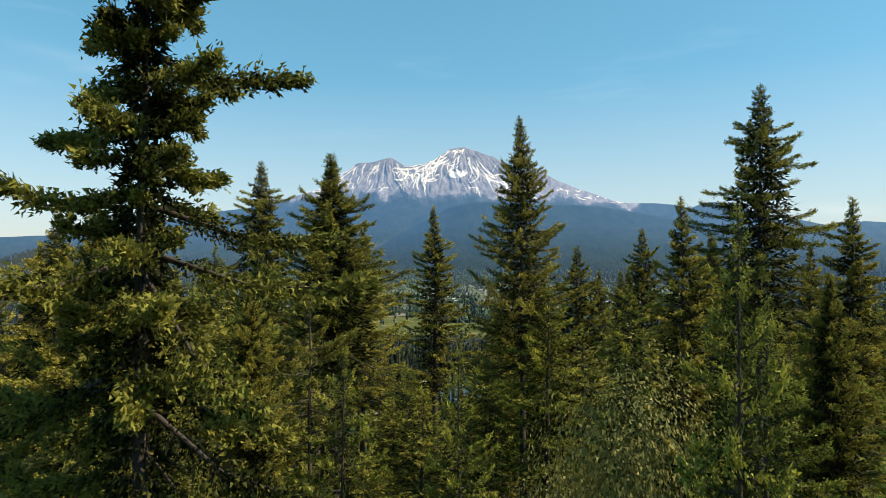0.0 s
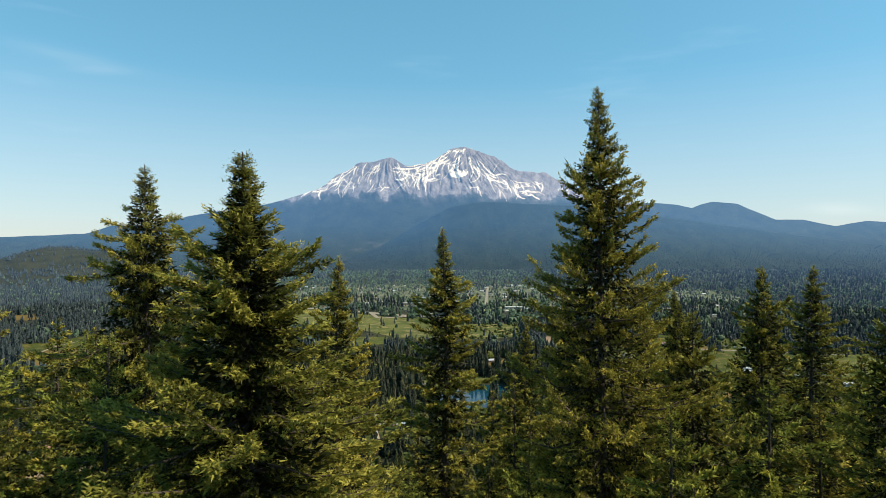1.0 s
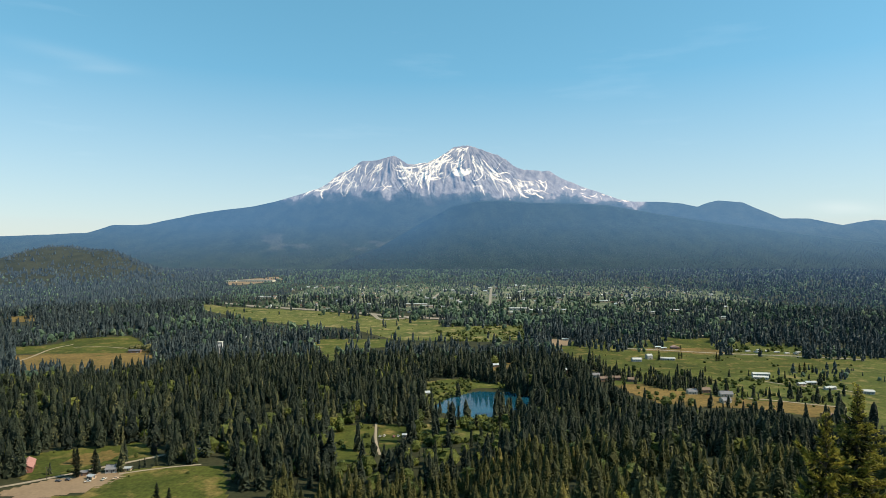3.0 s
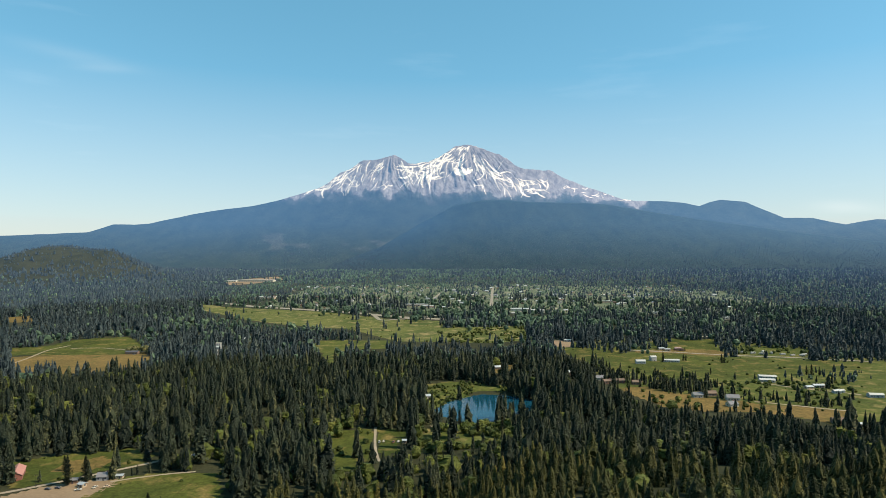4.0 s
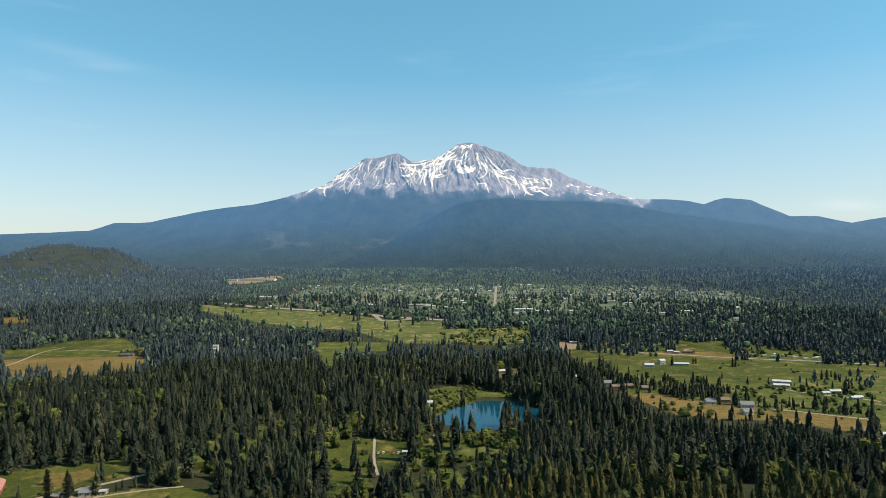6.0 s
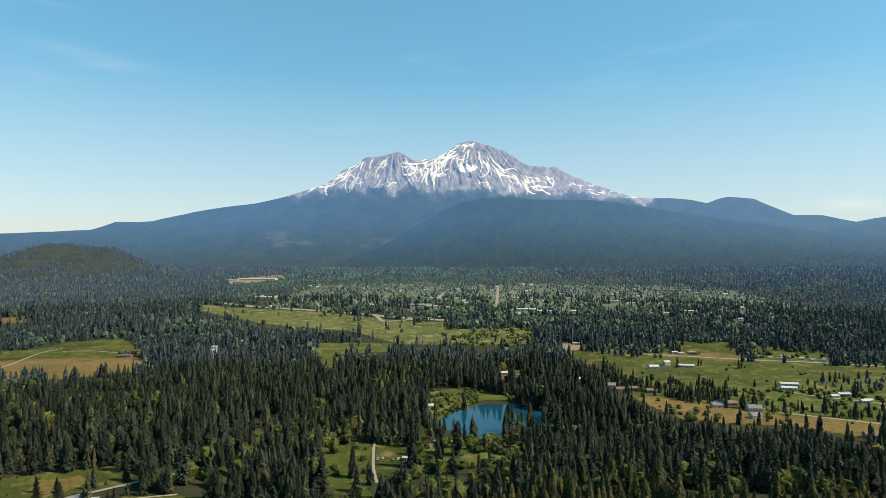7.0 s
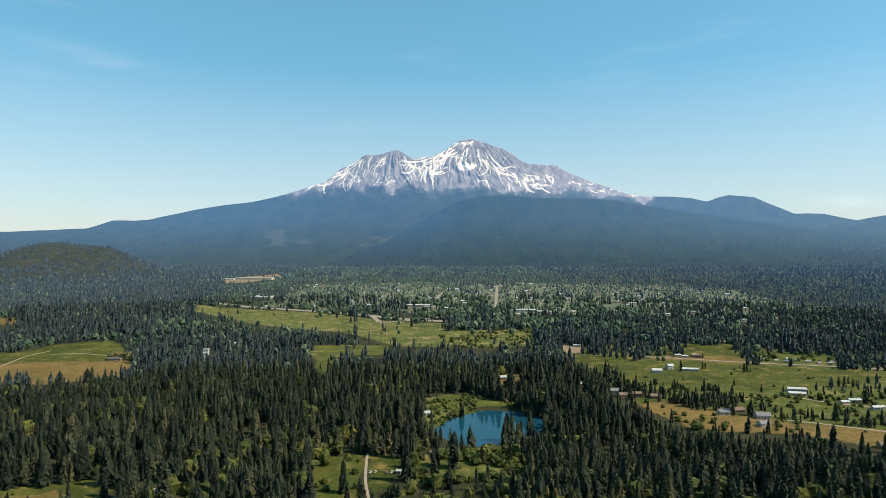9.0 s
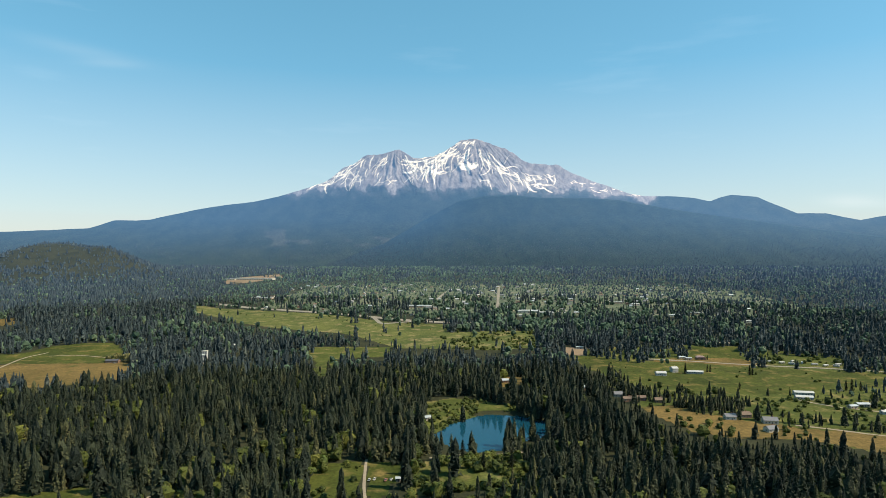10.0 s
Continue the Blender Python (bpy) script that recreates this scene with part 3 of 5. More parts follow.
OPEN = (FIELD_WEST_GREEN, FIELD_WEST_DRY, FARM_MEADOW, FARM_YARD, FARM_PASTURE, PATH_MEADOW_WEST, PATH_MEADOW_EAST, SHORE_MEADOW, MARSH, LAKE,
        CENTRAL_MEADOW, CENTRAL_SCRUB, STRIP_MEADOW, EAST_MEADOW, EAST_UPPER_MEADOW, EAST_DRY, HOUSE_LOTS, EAST_LAWN, MILL_YARD, FIELD_FAR_WEST,
        FARM_EAST_SHORE, DIRT_LOT, CAMP_CLEARING, EAST_EDGE_LAWN, SHRUB_BELT)
for name, poly, mat, label, cat in (
        ("meadow", FIELD_WEST_GREEN, GRASS, "green hay field edged by dark conifers", "field"),
        ("field", FIELD_WEST_DRY, DRYGRASS, "mown yellow-tan hay field", "field"),
        ("meadow", FARM_MEADOW, GRASS, "green pasture above the farm road", "field"),
        ("field", FARM_BARE, DRYGRASS, "dry worn patch in the pasture", "field"),
        ("farmyard", FARM_YARD, DIRT, "bare brown earth farmyard", "yard"),
        ("pasture", FARM_PASTURE, GRASS, "bright green pasture below the farm", "field"),
        ("meadow", PATH_MEADOW_WEST, GRASS, "green meadow beside the gravel path", "field"),
        ("meadow", PATH_MEADOW_EAST, GRASS, "short green lawn beside the gravel path", "field"),
        ("meadow", SHRUB_BELT, SCRUB, "rough grass under a belt of shrubs", "field"),
        ("meadow", SHORE_MEADOW, HAY, "small sunlit meadow behind the lake trees", "field"),
        ("marsh", MARSH, SCRUB, "yellow-green marshy shore above the lake", "marsh"),
        ("meadow", CENTRAL_MEADOW, HAY, "wide green meadow below the highway", "field"),
        ("meadow", CENTRAL_SCRUB, HAY, "green meadow scattered with bushes", "field"),
        ("field", STRIP_MEADOW, SCRUB, "tan and green clearing between conifers", "field"),
        ("meadow", EAST_MEADOW, GRASS, "long green pasture along the valley road", "field"),
        ("meadow", EAST_UPPER_MEADOW, GRASS, "green paddock round the red barn", "field"),
        ("field", EAST_DRY, DRYGRASS, "dry tan strip beside the valley road", "field"),
        ("field", HOUSE_LOTS, DRYGRASS, "dry tan house lots among trees", "field"),
        ("meadow", EAST_LAWN, SCRUB, "green lawns with bushes and sheds", "field"),
        ("meadow", EAST_EDGE_LAWN, SCRUB, "rough lawns along the lots", "field"),
        ("yard", MILL_YARD, DIRT, "pale earth yard round the long white shed", "yard"),
        ("field", FIELD_FAR_WEST, DRYGRASS, "tan field glimpsed between trees", "field"),
        ("field", FARM_EAST_SHORE, DRYGRASS, "tan yard near the lake", "field"),
        ("yard", DIRT_LOT, DIRT, "reddish bare earth lot", "yard"),
        ("meadow", CAMP_CLEARING, SCRUB, "clearing with parked trailers and sheds", "field")):
    patch(name, poly, mat, label, cat, lift=0.36 if poly in (FARM_BARE, SHORE_MEADOW) else 0.3)
TOWN_LAND = ((-480, 1700), (-200, 1600), (100, 1560), (400, 1560), (800, 1480), (950, 1600), (950, 2150), (600, 2350), (-100, 2400), (-450, 2250))
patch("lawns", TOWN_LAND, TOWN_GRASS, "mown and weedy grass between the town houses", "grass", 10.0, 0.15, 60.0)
patch("meadow", EAST_GROUND, SCRUB, "rough grass between the lots and pastures", "field", 8.0, 0.15, 40.0)
patch("water", LAKE, WATER, "still deep teal lake water", "lake", 3.0, ragged=5.0, level=-0.4)
ROADS = ((FARM_ROAD, 4.0, GRAVEL, "pale gravel farm road"), (PASTURE_TRACK, 2.5, GRAVEL, "pale track along the pasture"),
         (MEADOW_PATH, 2.4, GRAVEL, "pale straight gravel path through the meadow"), (LAKE_ROAD, 4.0, GRAVEL, "shaded gravel road before the lake trees"),
         (FIELD_TRACK, 3.5, GRAVEL, "pale dirt track across the field"), (FIELD_TRACK_EAST, 2.5, GRAVEL, "faint pale track across the hay field"),
         (HIGHWAY, 20.0, ASPHALT, "grey highway crossing the meadow"), (RAMP, 10.0, ASPHALT, "grey highway ramp"),
         (VALLEY_ROAD, 7.0, ASPHALT, "grey valley road beside the pasture"), (MAIN_STREET, 7.5, ASPHALT, "straight pale main street of the town"),
         (TOWN_STREET, 8.0, ASPHALT, "pale town street"), (TOWN_AVENUE, 8.0, ASPHALT, "pale town avenue"),
         (EAST_ROAD, 9.0, ASPHALT, "pale road between dark trees"), (LOT_ROAD, 4.0, GRAVEL, "gravel lane to the houses"),
         (LAWN_ROAD, 4.0, GRAVEL, "gravel lane across the lawns"))
for line, width, mat, label in ROADS:
    road("road", line, width, mat, label)

# ---- where the buildings stand: kind, x, y, width, depth, wall height, turn ----
FARM = (("barn", -326, 520, 9, 22, 3.8, 28), ("farmhouse", -254, 511, 8, 6.5, 3.0, 8), ("shed", -243, 513, 5, 4, 2.2, 8), ("dark_shed", -274, 505, 8, 5, 2.6, 14),
        ("shed", -262, 497, 5, 4, 2.4, -20), ("dark_shed", -202, 555, 6, 4, 2.6, 10))
LAKESIDE = (("hut", -14, 764, 7, 6, 3.0, 20), ("cabin", 184, 896, 11, 8, 3.6, 5), ("red_cabin", 124, 937, 14, 8, 3.4, -8), ("cabin", 86, 937, 9, 7, 3.2, 12),
            ("red_cabin", -25, 588, 6, 5, 3.0, 15), ("shed", -31, 595, 4, 4, 2.4, 0))
WEST = (("lodge", -378, 1080, 8, 12, 6.5, 6), ("white_shed", -371, 1205, 13, 8, 3.4, 15), ("dark_barn", -524, 1082, 20, 9, 3.6, 4), ("white_shed", -465, 1225, 8, 5, 3.0, 0))
EAST = (("arched_barn", 424, 1112, 14, 10, 3.4, -6), ("long_shed", 368, 1003, 24, 7, 3.0, -10), ("white_house", 314, 988, 14, 8, 4.0, 0), ("white_house", 342, 1012, 9, 8, 6.0, 12),
        ("shed", 394, 1115, 10, 6, 3.0, 5), ("shed", 402, 1107, 9, 5, 3.0, 0), ("grey_house", 343, 754, 14, 9, 3.8, -8), ("grey_house", 329, 726, 11, 8, 3.2, 14))
EAST_LOTS = (("brown_house", 327, 776, 13, 9, 3.6, 6), ("grey_house", 308, 768, 11, 8, 3.6, 0), ("white_barn", 452, 878, 22, 8, 3.4, -12), ("white_barn", 439, 855, 19, 8, 3.4, -12),
             ("shed", 471, 816, 10, 6, 3.0, 12), ("white_shed", 491, 792, 9, 6, 3.0, 0), ("brown_house", 221, 840, 12, 8, 3.4, 10), ("red_cabin", 238, 845, 12, 8, 3.4, -5))
EAST_EDGE = (("grey_house", 217, 862, 11, 8, 3.4, 0), ("brown_house", 257, 835, 11, 8, 3.4, 0), ("brown_house", 409, 660, 20, 9, 3.6, -10), ("shed", 419, 650, 10, 6, 3.0, 0),
             ("white_barn", 523, 770, 16, 8, 3.6, -8), ("white_shed", 497, 795, 9, 6, 3.0, 0), ("shed", 488, 824, 14, 7, 3.0, 0), ("white_shed", 243, 1188, 12, 6, 3.0, 0))
CAMP = tuple(("trailer", x, y, 9, 3, 2.6, t) for x, y, t in ((538, 1079, 10), (548, 1069, -20), (569, 1077, 60), (580, 1063, 0), (591, 1053, 15), (604, 1048, -30), (560, 1088, 45), (615, 1060, 5), (526, 1090, 0)))
BIG_ROOFS = (("store", -749, 2512, 150, 40, 5.5, -3), ("store", -840, 2490, 40, 26, 4.5, 0), ("school", -61, 1682, 62, 18, 5.0, -2), ("school", -30, 1652, 34, 14, 4.5, -2), ("store", 210, 1598, 52, 20, 5.5, -4),
             ("store", 250, 1572, 34, 18, 5.0, -4), ("school", 466, 1752, 40, 14, 4.5, 0), ("store", 509, 1716, 22, 12, 4.5, 5), ("store", 545, 1535, 30, 12, 4.5, 0), ("school", 605, 1570, 36, 12, 4.5, -5),
             ("store", 678, 1458, 22, 12, 4.0, 0), ("school", -520, 1850, 60, 16, 4.5, -4))


def town():
    """Houses along a grid of streets, in clusters."""
    g = np.random.default_rng(17)
    out = []
    for row in range(17):
        for col in range(40):
            x, y = -560 + 36 * col + g.uniform(-9, 9), 1545 + 48 * row + g.uniform(-10, 10)
            x += (y - 1667) * 0.098
            core = math.exp(-((x - 80) / 330) ** 2 - ((y - 1850) / 260) ** 2)
            if g.random() > 0.24 + 0.7 * core or float(fbm(x / 110, y / 110, 77, 2)) < 0.36:
                continue
            if any(inside(p, np.array([x]), np.array([y]))[0] for p in (CENTRAL_MEADOW, CENTRAL_SCRUB, EAST_UPPER_MEADOW)):
                continue
            out.append((x, y, g.uniform(0.5, 0.9), g.uniform(-12, 12) + 90 * (g.random() < 0.4), int(g.integers(0, 6))))
    return out


TOWN = town()
SITES = FARM + LAKESIDE + WEST + EAST + EAST_LOTS + EAST_EDGE + CAMP + BIG_ROOFS
PLOTS = np.array([(x, y, max(w, d) * 0.5 + 2) for _, x, y, w, d, *_ in SITES] + [(x, y, 9.0) for x, y, *_ in TOWN])

# ---- woods of the valley ----
rng = np.random.default_rng(7)


def cone_tree(tiers, sides, g):
    """A low conifer of stacked ragged skirts, one metre high: vertices and triangles."""
    co, tri = [], []
    for k in range(tiers):
        z0, z1 = k / tiers * 0.94 - 0.02 + 0.06 * (k == 0), min(1.0, (k + 1.75) / tiers)
        if k == tiers - 1:
            z1 = 1.0
        r = 0.155 * (1 - k / tiers) ** 0.85 + 0.012
        base = len(co)
        co.append((0.01 * g.normal(), 0.01 * g.normal(), z1))
        for s in range(sides):
            a = 2 * math.pi * (s + 0.5 * (k % 2) + 0.3 * g.normal() / 2) / sides
            q = r * (0.62 if s % 2 else 1.12) * (0.85 + 0.3 * g.random())
            co.append((q * math.cos(a), q * math.sin(a), z0 + (0.05 if s % 2 else -0.02) * g.random()))
        for s in range(sides):
            tri.append((base, base + 1 + s, base + 1 + (s + 1) % sides))
    return np.array(co), np.array(tri), np.zeros(len(co))


def bushy_conifer(rings, sides, tufts, g, wide=0.13, size=0.06):
    """A conifer one metre high: a full lumpy crown in uneven tiers, hung with small drooping tufts."""
    co, tri = [], []
    lean, swell = g.normal(0, 0.012, 2), g.normal(0, 0.13, sides)
    belly = g.uniform(0.52, 0.8)
    for k in range(rings):
        q = 0.03 + 0.93 * (k / rings) ** 0.95
        tier = 1.0 if k % 2 == 0 else 0.74
        for i in range(sides):
            a = 2 * math.pi * (i + 0.5 * (k % 2) + 0.25 * g.normal()) / sides
            r = wide * (1 - q) ** belly * tier * (1 + swell[i] + 0.16 * g.normal()) * (0.75 if k == 0 else 1.0) + 0.006
            co.append((lean[0] * q + r * math.cos(a), lean[1] * q + r * math.sin(a), q + (0.45 / rings) * g.normal() * 0.5 - (0.02 if k % 2 == 0 else 0)))
    top = len(co)
    co.append((lean[0], lean[1], 1.0))
    for k in range(rings - 1):
        for i in range(sides):
            a, b = k * sides + i, k * sides + (i + 1) % sides
            tri += [(a, b, b + sides), (a, b + sides, a + sides)]
    tri += [((rings - 1) * sides + i, (rings - 1) * sides + (i + 1) % sides, top) for i in range(sides)]
    for k in range(tufts):
        q = 0.04 + 0.92 * ((k + g.random()) / tufts) ** 1.1
        a = k * 2.39996 + g.normal(0, 0.4)
        r = wide * (1 - q) ** belly * g.uniform(0.8, 1.2) + 0.006
        out, side = np.array([math.cos(a), math.sin(a), 0.0]), np.array([-math.sin(a), math.cos(a), 0.0])
        w = size * (1.1 - 0.7 * q) * g.uniform(0.6, 1.3)
        root = np.array([lean[0] * q, lean[1] * q, q + 0.5 * w]) + out * r * 0.72
        tip = np.array([lean[0] * q, lean[1] * q, q - 0.25 * w]) + out * (r + 0.22 * w)
        base = len(co)
        co += [tuple(tip), tuple(root + side * w * 0.5 + g.normal(0, 0.006, 3)), tuple(root - side * w * 0.5 + g.normal(0, 0.006, 3))]
        tri.append((base, base + 1, base + 2))
    # tint offsets paint shade inside the crown: body darker, tufts lighter
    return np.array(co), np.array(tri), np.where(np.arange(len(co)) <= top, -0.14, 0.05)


def leafy_tree(tufts, g, size):
    """A broad-leaved crown one metre high: leaf tufts over several lobes, with gaps."""
    lobes = [(0, 0, 0.58, 0.36)] + [(0.25 * math.cos(a), 0.25 * math.sin(a), 0.30 + 0.35 * g.random(), 0.18 + 0.09 * g.random()) for a in (0.3, 1.6, 2.9, 4.1, 5.4)]
    co = []
    for k in range(tufts):
        cx, cy, cz, r = lobes[k % 6 if k % 3 else 0]
        n = g.normal(0, 1, 3)
        n[2] = abs(n[2]) * 0.9 - 0.25
        n /= np.linalg.norm(n)
        c = np.array([cx, cy, cz]) + n * r * g.uniform(0.72, 1.08)
        t = np.cross(n, g.normal(0, 1, 3))
        t /= np.linalg.norm(t)
        u = np.cross(n + g.normal(0, 0.35, 3), t)
        s = size * g.uniform(0.6, 1.3)
        co += [c + t * s, c - 0.5 * t * s + u * s * 0.8, c - 0.5 * t * s - u * s * 0.8]
    return np.array(co), np.arange(len(co)).reshape(-1, 3), np.zeros(len(co))


def bushy_crown(rings, sides, tufts, g, size):
    """A rounded broad-leaved crown one metre high: a lumpy body under leaf tufts."""
    co, tri = [], []
    lobe = g.normal(0, 0.16, sides)
    for k in range(rings):
        q = 0.06 + 0.84 * k / (rings - 1)
        for i in range(sides):
            a = 2 * math.pi * (i + 0.5 * (k % 2) + 0.2 * g.normal()) / sides
            r = 0.36 * math.sin(math.pi * (0.12 + 0.80 * q)) ** 0.7 * (1 + lobe[i] + 0.16 * g.normal())
            co.append((r * math.cos(a), r * math.sin(a), q + 0.05 * g.normal()))
    top = len(co)
    co.append((0.04 * g.normal(), 0.04 * g.normal(), 0.97))
    for k in range(rings - 1):
        for i in range(sides):
            a, b = k * sides + i, k * sides + (i + 1) % sides
            tri += [(a, b, b + sides), (a, b + sides, a + sides)]
    tri += [((rings - 1) * sides + i, (rings - 1) * sides + (i + 1) % sides, top) for i in range(sides)]
    for k in range(tufts):
        q, a = g.uniform(0.08, 0.98), g.uniform(0, 2 * math.pi)
        r = 0.38 * math.sin(math.pi * (0.12 + 0.80 * q)) ** 0.7 * g.uniform(0.9, 1.15)
        c = np.array([r * math.cos(a), r * math.sin(a), q])
        base = len(co)
        co += [tuple(c + g.normal(0, size, 3)) for _ in range(3)]
        tri.append((base, base + 1, base + 2))
    # the leaf body is painted darker than its tufts, as inner shade
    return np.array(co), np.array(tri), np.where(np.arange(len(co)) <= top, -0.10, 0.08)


def plant(name, kinds, x, y, h, mat, label, width=1.0, z=None, air=None):
    """Many trees as one object: each a turned, scaled copy of one of the kinds, with a tint of its own over the kind's
    painted shade.
    """
    z = height(x, y) - 0.3 if z is None else z
    air = haze_at(np.hypot(x, y)) if air is None else air
    which = rng.integers(0, len(kinds), len(x))
    COs, TRs, TIs, AIs, base = [], [], [], [], 0
    for k, (co, tri, shade) in enumerate(kinds):
        i = np.nonzero(which == k)[0]
        if not len(i):
            continue
        a = rng.uniform(0, 2 * np.pi, len(i))
        w = h[i] * width * rng.uniform(0.8, 1.3, len(i))
        c, s = np.cos(a) * w, np.sin(a) * w
        P = np.stack([x[i, None] + co[None, :, 0] * c[:, None] - co[None, :, 1] * s[:, None],
                      y[i, None] + co[None, :, 0] * s[:, None] + co[None, :, 1] * c[:, None],
                      z[i, None] + co[None, :, 2] * h[i, None]], -1)
        COs.append(P.reshape(-1, 3))
        TRs.append((tri[None] + (base + np.arange(len(i)) * len(co))[:, None, None]).reshape(-1, 3))
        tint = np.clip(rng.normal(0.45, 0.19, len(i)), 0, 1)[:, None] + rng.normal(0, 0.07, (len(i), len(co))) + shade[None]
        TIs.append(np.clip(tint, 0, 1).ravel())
        AIs.append(np.repeat(air[i], len(co)))
        base += len(i) * len(co)
    me = bpy.data.meshes.new(name)
    fill(me, np.concatenate(COs), np.concatenate(TRs), {"tint": np.concatenate(TIs), "air": np.concatenate(AIs)}, smooth=False)
    me.materials.append(mat)
    return tagged(new(name, me), label, "forest", kind="stuff")


def clear_of(x, y, margin=0.0):
    """Places outside meadows, water and roads."""
    free = np.ones(len(x), bool)
    wx, wy = x + 16 * (fbm(x / 22, y / 22, 2, 2) - 0.5), y + 26 * (fbm(x / 22, y / 22, 6, 2) - 0.5)
    few = rng.random(len(x)) < 0.11 * (fbm(x / 35, y / 35, 81, 2) > 0.5)
    for poly in OPEN:
        free &= ~inside(poly, wx, wy) | (few & (poly not in (LAKE, FIELD_WEST_GREEN, FIELD_WEST_DRY, EAST_MEADOW, FARM_MEADOW, FARM_PASTURE)))
    for x0, y0, r in PLOTS:
        free &= np.hypot(x - x0, y - y0) > r
    for line, width, *_ in ROADS:
        for (x0, y0), (x1, y1) in zip(line, line[1:]):
            dx, dy = x1 - x0, y1 - y0
            t = np.clip(((x - x0) * dx + (y - y0) * dy) / (dx * dx + dy * dy), 0, 1)
            free &= np.hypot(x - x0 - t * dx, y - y0 - t * dy) > width / 2 + 2.5
    return free


# a place midway along the camera's flight
MID_FLIGHT_EYE = (0.0, 90.0, 175.0)


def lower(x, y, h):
    """Heights cut down to fit the camera's view, where a full-grown tree would hide a clearing or building; 0 where
    none is left.
    """
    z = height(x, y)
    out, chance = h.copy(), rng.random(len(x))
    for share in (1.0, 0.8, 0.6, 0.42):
        k = (MID_FLIGHT_EYE[2] - z) / np.maximum(MID_FLIGHT_EYE[2] - z - h * share, 20)
        px, py = MID_FLIGHT_EYE[0] + (x - MID_FLIGHT_EYE[0]) * k, MID_FLIGHT_EYE[1] + (y - MID_FLIGHT_EYE[1]) * k
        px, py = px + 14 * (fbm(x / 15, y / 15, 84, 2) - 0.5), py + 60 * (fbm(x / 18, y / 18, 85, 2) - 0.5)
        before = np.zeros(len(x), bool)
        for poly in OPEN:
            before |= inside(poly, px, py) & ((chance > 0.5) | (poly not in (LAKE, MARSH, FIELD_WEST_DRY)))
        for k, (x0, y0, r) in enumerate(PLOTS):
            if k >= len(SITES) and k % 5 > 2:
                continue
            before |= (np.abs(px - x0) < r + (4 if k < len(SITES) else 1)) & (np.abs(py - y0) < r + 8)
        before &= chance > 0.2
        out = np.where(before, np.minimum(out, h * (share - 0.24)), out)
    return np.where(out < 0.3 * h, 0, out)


def scatter(r0, r1, spacing, spread=37.8):
    """Jittered places over the sector of the valley ahead."""
    n = int((r1 * r1 - r0 * r0) * math.radians(spread) / spacing ** 2)
    r = np.sqrt(rng.uniform(r0 * r0, r1 * r1, n))
    a = np.radians(rng.uniform(-spread, spread, n))
    return r * np.sin(a), r * np.cos(a)


def leafy_share(x, y):
    """How much of the wood is broad-leaved: most in the town and on the flats beyond it."""
    town = step(1150, 1450, y) * step(-760, -520, x + 0.12 * (y - 1700))
    return np.clip(0.05 + (0.66 - 0.34 * step(350, 600, x)) * town * (fbm(x / 90, y / 90, 21, 3) > 0.38) + 0.32 * (fbm(x / 60, y / 60, 22, 3) > 0.58), 0, 1)


def thin(x, y):
    """Gaps in the woods: open in the town, dense elsewhere."""
    town = step(1500, 1700, y) * step(2900, 2400, y) * step(-700, -500, x) * step(1200, 800, x)
    return rng.random(len(x)) < (1 - 0.42 * town) * (0.55 + 0.75 * fbm(x / 70, y / 70, 23, 3))


g = np.random.default_rng(3)
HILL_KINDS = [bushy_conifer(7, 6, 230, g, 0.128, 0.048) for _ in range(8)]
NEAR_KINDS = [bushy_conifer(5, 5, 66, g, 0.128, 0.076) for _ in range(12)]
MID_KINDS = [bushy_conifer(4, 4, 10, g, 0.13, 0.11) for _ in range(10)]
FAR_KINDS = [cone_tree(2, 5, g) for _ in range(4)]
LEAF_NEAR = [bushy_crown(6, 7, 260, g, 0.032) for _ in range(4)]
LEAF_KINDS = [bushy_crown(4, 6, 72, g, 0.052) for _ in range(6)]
LEAF_FAR = [bushy_crown(3, 4, 6, g, 0.09) for _ in range(6)]


